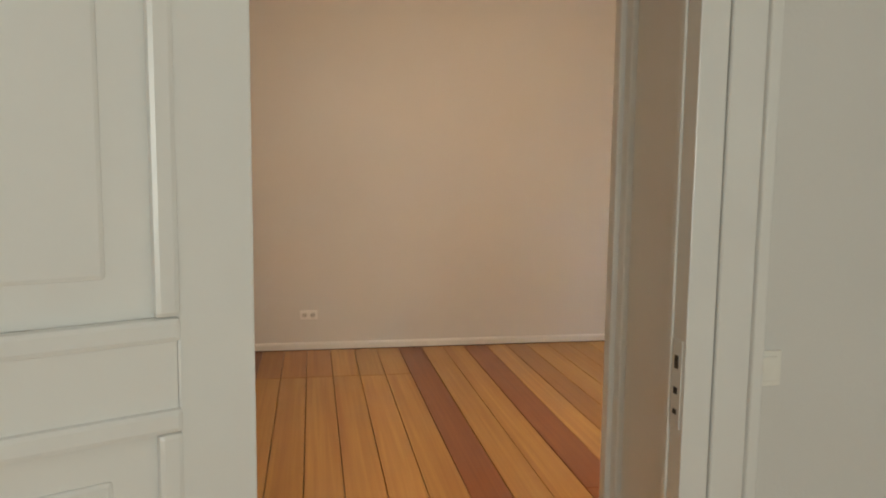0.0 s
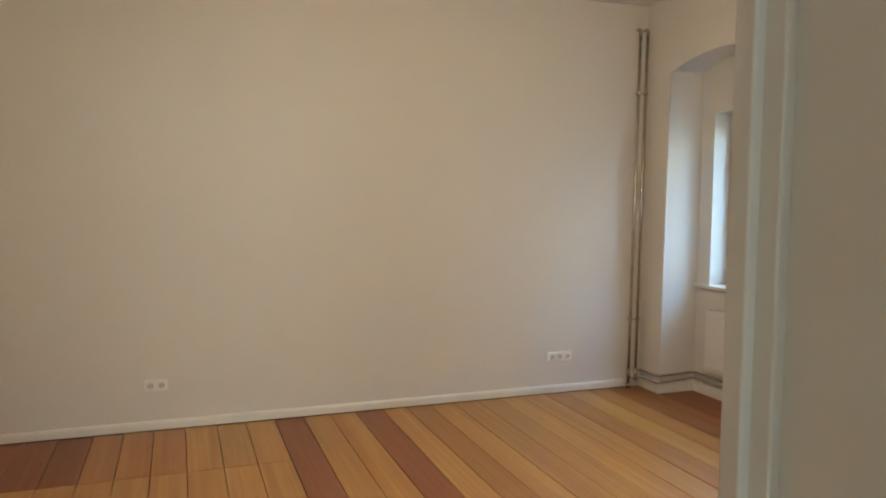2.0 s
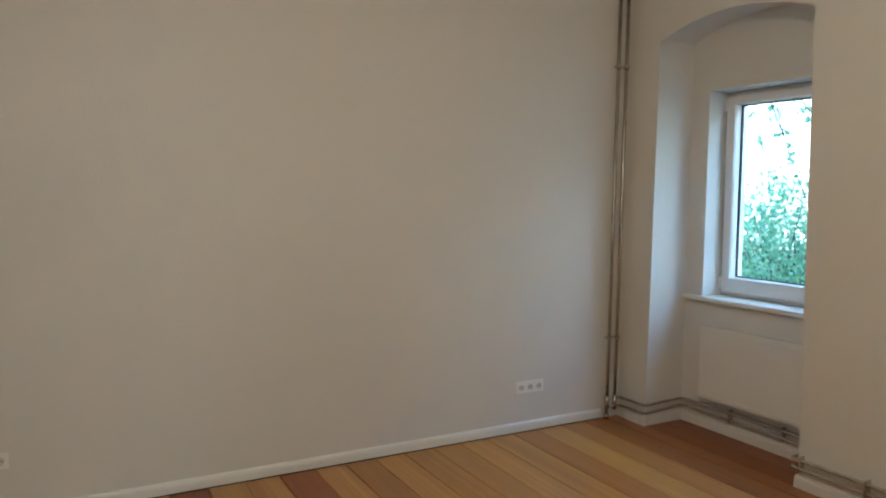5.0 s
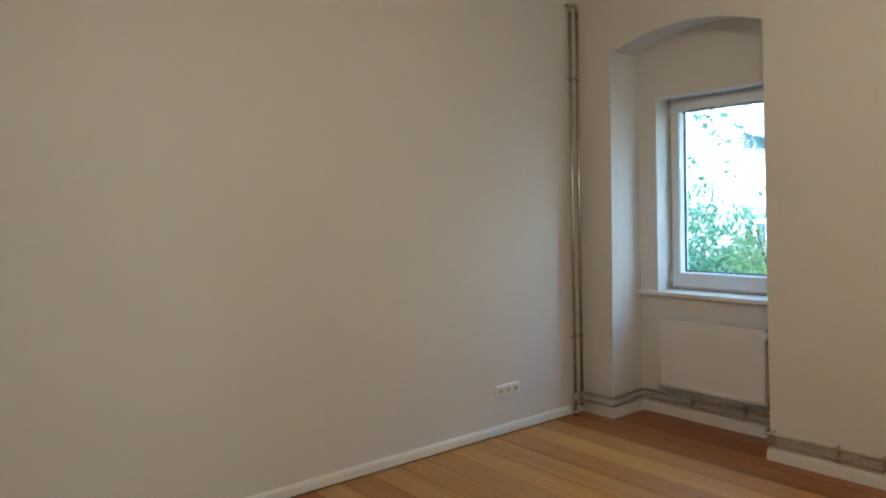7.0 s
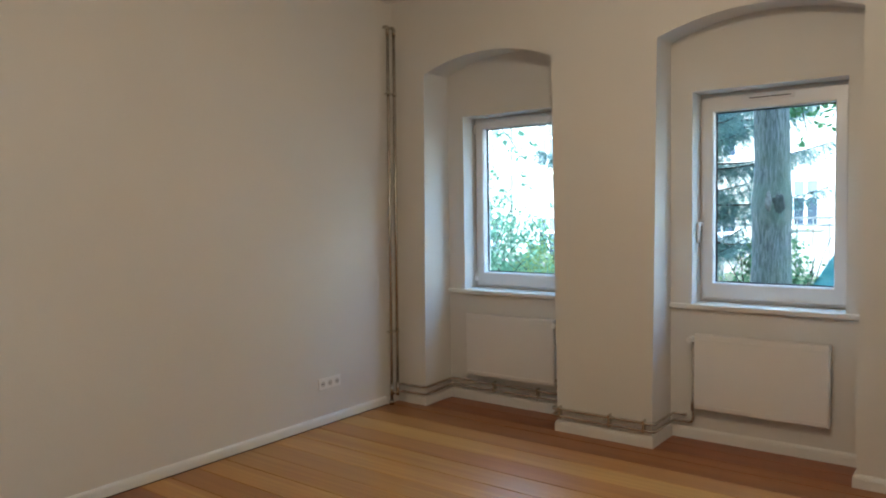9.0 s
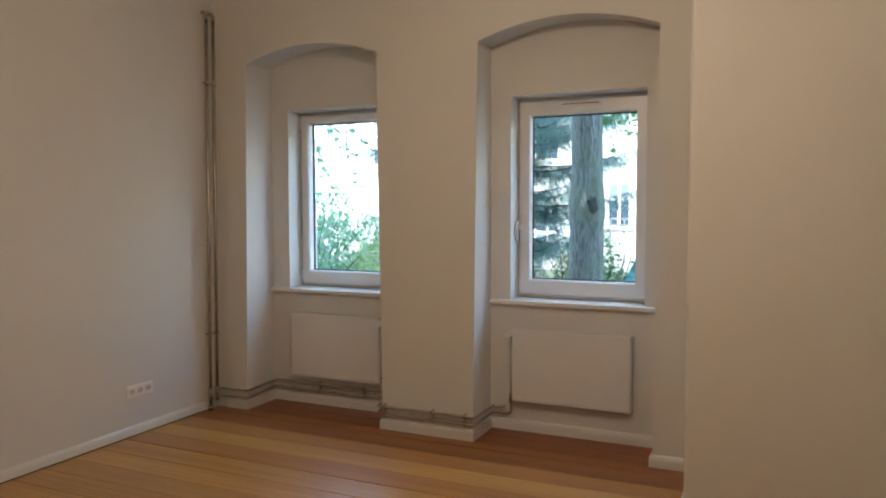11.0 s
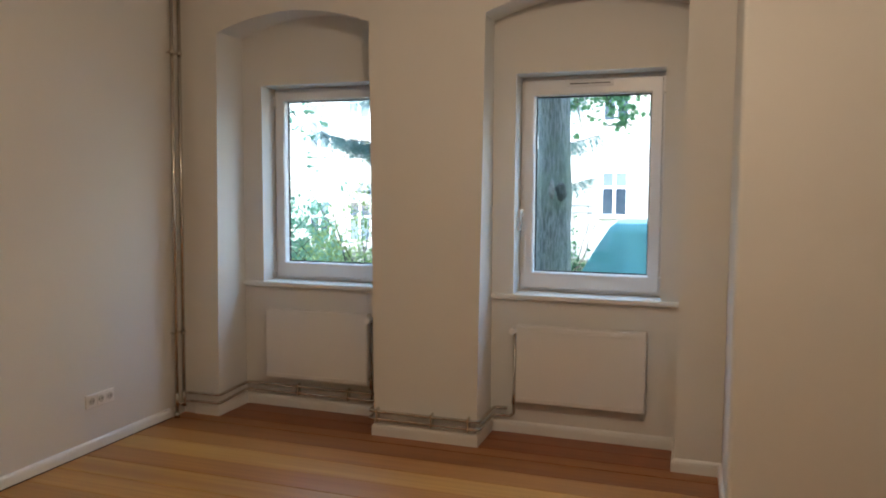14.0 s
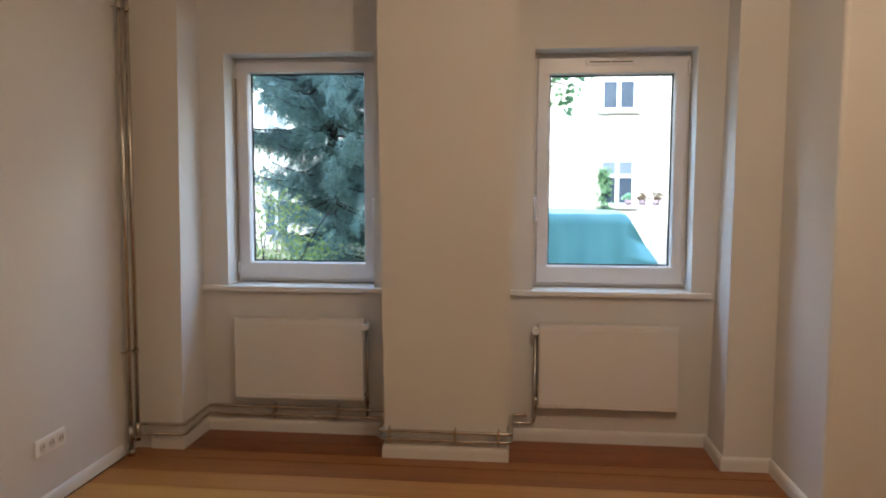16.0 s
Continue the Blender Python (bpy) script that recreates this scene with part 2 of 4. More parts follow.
def arch(y0, y1, steps=14):
    """Points of a flat arch from y0 to y1."""
    rise, half = CROWN - SPRING, abs(y1 - y0) / 2
    r = (half * half + rise * rise) / (2 * rise)
    out = []
    for k in range(steps + 1):
        y = y0 + (y1 - y0) * k / steps
        d = y - (y0 + y1) / 2
        out.append((y, CROWN - r + math.sqrt(r * r - d * d)))
    return out


def structure(ob, label, category):
    return tagged(ob, label, category, kind="structure")


wall_north = structure(box_part("wall_north", (WEST - 0.3, OUTER, NORTH, NORTH + 0.3, -0.3, HEIGHT + 0.3), WALL), "white painted plaster wall with a low white baseboard", "wall")
outline = [(NORTH, HEIGHT + 0.3), (SOUTH - 0.53, HEIGHT + 0.3), (SOUTH - 0.53, -0.3), (NICHES[1][0], -0.3)]
outline += arch(NICHES[1][0] - 0.05, NICHES[1][1]) + [(NICHES[1][1], -0.3), (NICHES[0][0], -0.3)] + arch(*NICHES[0]) + [(NICHES[0][1], -0.3), (NORTH, -0.3)]
bm = prism(outline, "x", EAST, BACK)
bm.normal_update()
front = [e for e in bm.edges if all(abs(v.co.x - EAST) < 1e-5 for v in e.verts) and any(a < e.verts[0].co.y < b for a, b in [(NICHES[1][0] - 0.06, NICHES[1][1] + 0.01), (NICHES[0][0] - 0.01, NICHES[0][1] + 0.01)]) and e.verts[0].co.z < CROWN + 0.01 and not all(v.co.z < 0 for v in e.verts)]
bmesh.ops.bevel(bm, geom=front, offset=0.04, segments=6, profile=0.5, affect="EDGES")
wall_east = structure(part("wall_east", bm, WALL), "white plaster window wall with two deep arched niches", "wall")
bm = bmesh.new()
ys = [SOUTH - 0.53, WINDOWS[1][0], WINDOWS[1][1], WINDOWS[0][0], WINDOWS[0][1], NORTH]
for k in range(5):
    if k in (1, 3):
        box(bm, BACK, OUTER, ys[k], ys[k + 1], -0.3, SILL)
        box(bm, BACK, OUTER, ys[k], ys[k + 1], HEAD, HEIGHT + 0.3)
    else:
        box(bm, BACK, OUTER, ys[k], ys[k + 1], -0.3, HEIGHT + 0.3)
bmesh.ops.remove_doubles(bm, verts=bm.verts, dist=1e-5)
structure(part("wall_facade", bm, WALL), "white plaster outer wall pierced by two window openings", "wall")
bm = bmesh.new()
box(bm, WEST - 0.3, DOOR[0], HALL_FACE, SOUTH, -0.3, HEIGHT + 0.3)
box(bm, DOOR[1], EAST, HALL_FACE, SOUTH, -0.3, HEIGHT + 0.3)
box(bm, DOOR[0], DOOR[1], HALL_FACE, SOUTH, DOOR[2], HEIGHT + 0.3)
structure(part("wall_south", bm, WALL), "thick white plaster wall with a doorway", "wall")
bm = bmesh.new()
box(bm, BLOCK_X, EAST - 0.002, SOUTH, BLOCK_Y, -0.3, HEIGHT + 0.3)
bm.normal_update()
bmesh.ops.bevel(bm, geom=[e for e in bm.edges if all(abs(v.co.x - BLOCK_X) < 1e-5 and abs(v.co.y - BLOCK_Y) < 1e-5 for v in e.verts)], offset=0.02, segments=3, profile=0.5, affect="EDGES")
structure(part("wall_chimney", bm, WALL), "white plastered chimney breast in the corner", "wall")
structure(box_part("wall_west", (WEST - 0.3, WEST, SOUTH, NORTH, -0.3, HEIGHT + 0.3), WALL), "plain white plaster wall", "wall")
structure(box_part("ceiling", (WEST - 0.3, OUTER, HALL_SOUTH - 0.3, NORTH + 0.3, HEIGHT, HEIGHT + 0.25), CEILING), "white painted plaster ceiling", "ceiling")

# hall
structure(box_part("wall_hall_west", (HALL_WEST - 0.2, HALL_WEST, HALL_SOUTH, HALL_FACE, -0.3, HEIGHT), WALL), "plain white plaster wall", "wall")
structure(box_part("wall_hall_east", (HALL_EAST, HALL_EAST + 0.2, HALL_SOUTH, HALL_FACE, -0.3, HEIGHT), WALL), "plain white plaster wall", "wall")
# the opening in this unseen wall is added as a place for the hall lamp
bm = bmesh.new()
for sides in ((HALL_WEST - 0.2, -0.2, -0.3, HEIGHT), (1.0, HALL_EAST + 0.2, -0.3, HEIGHT), (-0.2, 1.0, -0.3, 0.95), (-0.2, 1.0, 2.55, HEIGHT)):
    box(bm, sides[0], sides[1], HALL_SOUTH - 0.3, HALL_SOUTH, sides[2], sides[3])
structure(part("wall_hall_south", bm, WALL), "plain white plaster wall with an added, unseen opening for light", "wall")
structure(box_part("floor", (WEST - 0.3, OUTER, HALL_SOUTH - 0.3, NORTH + 0.3, -0.3, -0.03), SHADOW_GAP), "honey-coloured varnished softwood floor boards with dark joints", "floor")

# ---- windows ----


def ring(x0, x1, y0, y1, z0, z1, left, low, high=None, bevel=0.004):
    """An upright frame in the plane of the window wall: members left wide at the sides and top, low at the bottom."""
    high = high or left
    bm = bmesh.new()
    outer, inner = ((y0, z0), (y1, z0), (y1, z1), (y0, z1)), ((y0 + left, z0 + low), (y1 - left, z0 + low), (y1 - left, z1 - high), (y0 + left, z1 - high))
    loops = [[bm.verts.new((x, *p)) for p in loop] for x in (x0, x1) for loop in (outer, inner)]
    for k in range(4):
        n = (k + 1) % 4
        for a, b in ((0, 1), (2, 3), (0, 2), (1, 3)):
            bm.faces.new((loops[a][k], loops[a][n], loops[b][n], loops[b][k]))
    bmesh.ops.recalc_face_normals(bm, faces=bm.faces)
    soften(bm, bevel, 2)
    return bm


def window(name, y0, y1, handle_side, vented):
    rail = 0.092 if vented else 0.060       # the upper member is deeper where it carries a vent
    top = empty(name, (4.47, (y0 + y1) / 2, SILL), "white plastic tilt-and-turn window, closed, above a white sill", "window", kind="structure")
    hang(part("window_frame", ring(4.462, 4.545, y0 + 0.001, y1 - 0.001, SILL + 0.012, HEAD - 0.001, 0.05, 0.055), PVC), top)
    sash = hang(part("sash", ring(4.436, 4.515, y0 + 0.022, y1 - 0.022, SILL + 0.034, HEAD - 0.028, 0.065, 1.040 - SILL - 0.034, rail, 0.006), PVC), top)
    under(part("glazing_bead", ring(4.446, 4.496, y0 + 0.086, y1 - 0.086, 1.039, HEAD - 0.027 - rail, 0.005, 0.005, bevel=0.002), PVC), sash)
    under(part("inner_gasket", ring(4.4962, 4.507, y0 + 0.086, y1 - 0.086, 1.039, HEAD - 0.027 - rail, 0.014, 0.014, bevel=0.001), RUBBER, label="thin black rubber gasket"), sash)
    under(part("outer_gasket", ring(4.516, 4.522, y0 + 0.083, y1 - 0.083, 1.036, HEAD - 0.024 - rail, 0.008, 0.008, bevel=0.001), RUBBER, label="thin black rubber gasket"), sash)
    bm = bmesh.new()
    box(bm, 4.508, 4.513, y0 + 0.088, y1 - 0.088, 1.041, HEAD - 0.029 - rail)
    pane = under(part("pane", bm, GLASS), sash)
    pane.visible_shadow = False
    # outer reveal trim
    hang(part("outer_frame", ring(4.545, 4.575, y0 + 0.001, y1 - 0.001, SILL + 0.012, HEAD - 0.001, 0.03, 0.03), PVC), top)
    # handle: a base plate and a lever hanging down
    yh = y1 - 0.014 if handle_side > 0 else y0 + 0.014
    bm = bmesh.new()
    box(bm, 4.424, 4.437, yh - 0.015, yh + 0.015, 1.40, 1.47)
    soften(bm, 0.005, 2)
    plate = hang(part("handle", bm, PVC, label="white window handle"), top)
    bm = bmesh.new()
    tube(bm, bent([(4.425, yh, 1.445), (4.372, yh, 1.445), (4.372, yh, 1.318)], 0.02), 0.0125, 12)
    under(part("lever", bm, PVC, smooth=True), plate)
    # hinge covers on the other side
    ye = y0 + 0.012 if handle_side > 0 else y1 - 0.012
    for z in (SILL + 0.06, HEAD - 0.13):
        bm = bmesh.new()
        box(bm, 4.430, 4.463, ye - 0.009, ye + 0.009, z, z + 0.075)
        soften(bm, 0.004, 2)
        hang(part("hinge_cover", bm, PVC), top)
    if vented:
        ym = (y0 + y1) / 2 + 0.01
        bm = bmesh.new()
        box(bm, 4.421, 4.437, ym - 0.145, ym + 0.145, HEAD - 0.075, HEAD - 0.045)
        soften(bm, 0.004, 2)
        vent = hang(part("trickle_vent", bm, PVC, label="white slotted trickle vent"), top)
        # dark strips on the vent's face paint the shade inside its slots
        for a, b in ((-0.125, -0.004), (0.004, 0.125)):
            bm = bmesh.new()
            box(bm, 4.4195, 4.425, ym + a, ym + b, HEAD - 0.060, HEAD - 0.054)
            under(part("slot", bm, SHADOW_GAP), vent)
    # sill board with a rounded nose
    i = 0 if y0 > 4.5 else 1
    n0, n1 = NICHES[i]
    bm = bmesh.new()
    box(bm, 4.245, BACK + 0.002, n0 + 0.003, n1 - 0.003, SILL - 0.022, SILL + 0.010)
    box(bm, BACK + 0.002, 4.464, y0 + 0.001, y1 - 0.001, SILL - 0.022, SILL + 0.010)
    bmesh.ops.remove_doubles(bm, verts=bm.verts, dist=1e-5)
    soften(bm, 0.009, 3)
    hang(part("window_sill", bm, GLOSS, label="white lacquered wooden window sill"), top)
    bm = bmesh.new()
    box(bm, 4.548, 4.70, y0 - 0.03, y1 + 0.03, SILL - 0.03, SILL + 0.008)
    hang(part("outer_sill", bm, STEEL, label="grey metal outer sill"), top)
    return top


window("window_1", *WINDOWS[0], -1, False)
window("window_2", *WINDOWS[1], 1, True)

# ---- radiators ----


GALVANISED = material("dull_galvanised_steel", (0.22, 0.215, 0.21), 0.6, 0.4, dark=(0.15, 0.15, 0.145), scale=12)


def radiator(y0, y1, z0, z1, valve_side, label):
    x0, x1 = 4.205, 4.268
    top = empty("radiator", (4.25, (y0 + y1) / 2, z0), label, "radiator", "radiators under the windows")
    bm = bmesh.new()
    box(bm, x0, x0 + 0.012, y0 + 0.006, y1 - 0.006, z0 + 0.006, z1 - 0.004)
    soften(bm, 0.005, 3)
    hang(part("front_panel", bm, RADIATOR), top)
    # pressed beads near the upper and lower rim of the front
    for z in (z0 + 0.032, z1 - 0.034):
        bm = bmesh.new()
        box(bm, x0 - 0.0025, x0 + 0.004, y0 + 0.010, y1 - 0.010, z - 0.004, z + 0.004)
        soften(bm, 0.002, 2)
        hang(part("bead", bm, RADIATOR), top)
    bm = bmesh.new()
    box(bm, x1 - 0.014, x1, y0 + 0.012, y1 - 0.012, z0 + 0.012, z1 - 0.016)
    soften(bm, 0.004, 2)
    hang(part("rear_panel", bm, RADIATOR), top)
    # convector fins between the panels
    bm = bmesh.new()
    fins = 26
    for k in range(fins):
        y = y0 + 0.03 + (y1 - y0 - 0.06) * k / (fins - 1)
        box(bm, x0 + 0.012, x1 - 0.014, y - 0.001, y + 0.001, z0 + 0.03, z1 - 0.03)
    hang(part("convector", bm, GALVANISED, label="dull grey convector fins"), top)
    for a, b in ((y0, y0 + 0.006), (y1 - 0.006, y1)):
        bm = bmesh.new()
        box(bm, x0 + 0.004, x1, a, b, z0 + 0.004, z1)
        soften(bm, 0.002, 2)
        hang(part("side_cover", bm, RADIATOR), top)
    # slotted top grille
    bm = bmesh.new()
    for x in (x0 + 0.006, x1 - 0.010):
        box(bm, x, x + 0.006, y0 + 0.006, y1 - 0.006, z1 - 0.006, z1 + 0.001)
    k, y = 0, y0 + 0.01
    while y < y1 - 0.018:
        box(bm, x0 + 0.012, x1 - 0.010, y, y + 0.008, z1 - 0.005, z1)
        y += 0.024
    hang(part("top_grille", bm, RADIATOR, label="slotted white top grille"), top)
    # brackets to the wall
    for y in (y0 + 0.12, y1 - 0.12):
        bm = bmesh.new()
        box(bm, x1 - 0.002, BACK + 0.004, y - 0.02, y + 0.02, z0 + 0.05, z1 - 0.06)
        hang(part("bracket", bm, RADIATOR), top)
    # thermostatic head and valve
    yv = y1 + 0.018 if valve_side > 0 else y0 - 0.018
    bm = bmesh.new()
    tube(bm, [(4.235, yv, z1 - 0.035), (4.165, yv, z1 - 0.035)], 0.021, 16)
    soften(bm, 0.004, 2)
    hang(part("thermostat_head", bm, SOCKET, label="white thermostat head", smooth=False), top)
    edge = y1 - 0.004 if valve_side > 0 else y0 + 0.004
    bm = bmesh.new()
    tube(bm, [(4.236, edge, z1 - 0.035), (4.236, yv + 0.012 * valve_side, z1 - 0.035)], 0.011, 10)
    hang(part("valve", bm, STEEL, label="bare metal valve", smooth=True), top)
    bm = bmesh.new()
    tube(bm, bent([(4.236, edge, z0 + 0.045), (4.236, yv, z0 + 0.045), (4.236, yv, z0 - 0.02)], 0.01), 0.012, 10)
    hang(part("return_union", bm, STEEL, label="bare metal union", smooth=True), top)
    return top


radiator(5.180, 5.980, 0.226, 0.726, -1, "white flat panel radiator under a window sill, pipes beside it")
radiator(3.334, 4.136, 0.220, 0.722, 1, "white panel radiator with slotted top grille hung in a niche")

# ---- heating pipes ----


def pipes():
    top = empty("heating_pipe", (3.83, 6.43, 0), "bare steel heating pipes, two risers and skirting runs", "pipe")
    lean = 0.011                                # the risers stand a little out of plumb
    for x, y in ((3.792, 6.432), (3.858, 6.425)):
        bm = bmesh.new()
        low = 0.0 if x < 3.82 else 0.07
        tube(bm, [(x + lean * low, y, low), (x + lean * 2.97, y, 2.97)], 0.0125, 14)
        hang(part("riser", bm, STEEL, smooth=True), top)
        bm = bmesh.new()
        x += lean * 2.97
        tube(bm, [(x, y, 2.955), (x, y, 2.995)], 0.016, 14)
        tube(bm, bent([(x, y, 2.98), (x, y, 3.02), (x, NORTH + 0.02, 3.02)], 0.02), 0.0125, 12)
        hang(part("elbow", bm, STEEL, smooth=True), top)
    for z in (0.587, 2.494):
        for x, y in ((3.792 + lean * z, 6.432), (3.858 + lean * z, 6.425)):
            bm = bmesh.new()
            tube(bm, [(x, y, z - 0.010), (x, y, z + 0.010)], 0.0185, 14)
            box(bm, x - 0.024, x + 0.024, y - 0.005, y + 0.005, z - 0.008, z + 0.008)
            tube(bm, [(x, y, z), (x, NORTH + 0.01, z)], 0.005, 8)
            hang(part("clamp", bm, STEEL, label="steel pipe clamp"), top)
    # the two runs along the foot of the window wall
    o = 0.032
    for n, (za, zb) in enumerate(((0.150, 0.165), (0.092, 0.116))):
        fx, bx = EAST - o, BACK - o
        line = [(3.858 if n == 0 else 3.805, 6.43 - 0.01, za), (fx, 6.42, za), (fx, NICHES[0][1] - o, za + 0.004), (bx, NICHES[0][1] - o, zb), (bx, NICHES[0][0] + o, zb), (fx, NICHES[0][0] + o, zb), (fx, NICHES[1][1] - o, zb), (bx, NICHES[1][1] - o, zb)]
        if n == 0:
            line += [(bx, 4.20, zb)]
        else:
            line += [(bx, 4.156, zb), (bx, 4.156, 0.70)]
        bm = bmesh.new()
        tube(bm, bent(line, 0.035), 0.0095, 12)
        hang(part("skirting_pipe", bm, STEEL, smooth=True), top)
    for y, low, high in ((5.166, 0.116, 0.70), (4.156, 0.165, 0.275)):
        bm = bmesh.new()
        tube(bm, [(BACK - o, y, low), (BACK - o, y, high)], 0.0085, 12)
        hang(part("radiator_pipe", bm, STEEL, smooth=True), top)
    for x, y, z in ((EAST - o, 4.36, 0.14), (EAST - o, 4.97, 0.14), (BACK - o, 5.75, 0.14), (BACK - o, 5.35, 0.14), (EAST - o, 4.60, 0.14)):
        bm = bmesh.new()
        box(bm, x - 0.012, x + o + 0.004, y - 0.006, y + 0.006, z - 0.045, z + 0.045)
        soften(bm, 0.003, 1)
        hang(part("pipe_clip", bm, STEEL), top)
    for x, y in ((3.792, 6.432),):
        bm = bmesh.new()
        tube(bm, [(x, y, 0.0), (x, y, 0.035)], 0.02, 14)
        tube(bm, [(x, y, 0.075), (x, y, 0.17)], 0.0165, 14)
        tube(bm, [(3.858, 6.425, 0.065), (3.858, 6.425, 0.17)], 0.0165, 14)
        hang(part("pipe_joint", bm, STEEL, smooth=True), top)
    return top


pipes()

# ---- baseboards ----
BASE_PROFILE = ((0.0, 0.0), (0.018, 0.0), (0.018, 0.045), (0.0165, 0.047), (0.0165, 0.049), (0.0175, 0.051), (0.014, 0.060), (0.008, 0.066), (0.0, 0.068))


def baseboard(points, high=1.0, gap=False):
    """A moulded board along a line of wall corners in plan; the room lies to the line's right-hand side."""
    bm = bmesh.new()
    points = [Vector((*p, 0)) for p in points]
    rings = []
    for i, p in enumerate(points):
        a = (p - points[i - 1]).normalized() if i else None
        b = (points[i + 1] - p).normalized() if i + 1 < len(points) else None
        na = Vector((a.y, -a.x, 0)) if a else None
        nb = Vector((b.y, -b.x, 0)) if b else None
        if na and nb:
            out = (na + nb) / (1 + na.dot(nb))
        else:
            out = na or nb
        rings.append([bm.verts.new(p + out * d + Vector((0, 0, z * high))) for d, z in BASE_PROFILE])
    n = len(BASE_PROFILE)
    for r, s in zip(rings, rings[1:]):
        for k in range(n - 1):
            bm.faces.new((r[k], s[k], s[k + 1], r[k + 1]))
    bm.faces.new(rings[0])
    bm.faces.new(rings[-1][::-1])
    ob = part("baseboard", bm, GLOSS)
    if gap:
        # dark strip on the board's foot, painting the shade between board and floor
        a, b = points[1], points[2]
        box_ob = box_part("gap_shade_strip", (a.x + 0.02, b.x, NORTH - 0.0195, NORTH - 0.016, 0.0, 0.006), SHADOW_GAP)
        hang(box_ob, ob)
    return structure(ob, "white lacquered moulded wooden baseboard along the floor", "baseboard")


baseboard([(WEST, SOUTH), (WEST, NORTH), (3.765, NORTH)], gap=True)
baseboard([(EAST, NORTH - 0.10), (EAST, NICHES[0][1]), (BACK, NICHES[0][1]), (BACK, NICHES[0][0]), (EAST, NICHES[0][0]), (EAST, NICHES[1][1]), (BACK, NICHES[1][1]), (BACK, NICHES[1][0]), (EAST, NICHES[1][0]), (EAST, BLOCK_Y), (BLOCK_X, BLOCK_Y), (BLOCK_X, SOUTH), (DOOR[1] + 0.13, SOUTH)], 1.12)
baseboard([(DOOR[0] - 0.13, SOUTH), (WEST, SOUTH)])

# ---- doorway ----


def doorway():
    top = empty("door_frame", (0.38, HALL_FACE, 0), "white lacquered deep door frame with moulded casing", "door frame", kind="structure")
    x0, x1, h = DOOR
    for s, x in ((1, x0), (-1, x1)):
        # lining of the deep reveal with a recessed panel
        bm = bmesh.new()
        box(bm, *sorted((x, x + s * 0.012)), HALL_FACE + 0.055, SOUTH - 0.02, 0, h - 0.02)
        soften(bm, 0.003, 2)
        hang(part("lining", bm, GLOSS), top)
        # stop bead next to the rebate
        bm = bmesh.new()
        box(bm, *sorted((x, x + s * 0.070)), HALL_FACE + 0.030, HALL_FACE + 0.055, 0, h - 0.02)
        soften(bm, 0.005, 3)
        hang(part("stop_bead", bm, GLOSS), top)
        bm = bmesh.new()
        box(bm, *sorted((x, x + s * 0.066)), HALL_FACE - 0.028, HALL_FACE + 0.030, 0, h - 0.02)
        soften(bm, 0.003, 2)
        hang(part("rebate", bm, GLOSS), top)
        # room-side moulding
        bm = bmesh.new()
        box(bm, *sorted((x, x + s * 0.030)), SOUTH - 0.095, SOUTH - 0.055, 0, h - 0.02)
        box(bm, *sorted((x, x + s * 0.046)), SOUTH - 0.060, SOUTH - 0.020, 0, h - 0.02)
        soften(bm, 0.006, 3)
        hang(part("room_moulding", bm, GLOSS), top)
        for y0, y1 in ((HALL_FACE - 0.030, HALL_FACE), (SOUTH - 0.02, SOUTH + 0.022)):
            bm = bmesh.new()
            box(bm, *sorted((x - s * 0.004, x - s * 0.105)), y0, y1, 0, h + 0.10)
            soften(bm, 0.008, 3)
            hang(part("casing", bm, GLOSS), top)
            bm = bmesh.new()
            box(bm, *sorted((x - s * 0.085, x - s * 0.115)), min(y0, y1) - (0.012 if y0 < 1.9 else -0.034), max(y0, y1) + (0.010 if y0 > 1.9 else -0.002), 0, h + 0.10)
            soften(bm, 0.007, 3)
            hang(part("casing_edge", bm, GLOSS), top)
    bm = bmesh.new()
    box(bm, x0 + 0.012, x1 - 0.012, HALL_FACE, SOUTH, h - 0.02, h)
    hang(part("head_lining", bm, GLOSS), top)
    for y0, y1 in ((HALL_FACE - 0.030, HALL_FACE), (SOUTH - 0.0, SOUTH + 0.022)):
        bm = bmesh.new()
        box(bm, x0, x1, y0, y1, h, h + 0.10)
        soften(bm, 0.006, 2)
        hang(part("head_casing", bm, GLOSS), top)
    # strike plate; dark blocks on it paint the shade of its three holes
    bm = bmesh.new()
    box(bm, x1 - 0.0685, x1 - 0.065, HALL_FACE - 0.016, HALL_FACE + 0.024, 1.02, 1.22)
    soften(bm, 0.001, 1)
    plate = hang(part("strike_plate", bm, GLOSS, label="painted strike plate with dark holes"), top)
    for z, k in ((1.17, 0.030), (1.105, 0.015), (1.057, 0.011)):
        bm = bmesh.new()
        box(bm, x1 - 0.0700, x1 - 0.0690, HALL_FACE - 0.004, HALL_FACE + 0.012, z - k / 2, z + k / 2)
        under(part("latch_hole", bm, SHADOW_GAP), plate)
    box_part("threshold", (x0, x1, HALL_FACE - 0.02, SOUTH, -0.03, 0.004), PINE, None, 0.003)
    structure(bpy.data.objects["threshold"], "worn honey-coloured wooden threshold in the doorway", "threshold")


doorway()


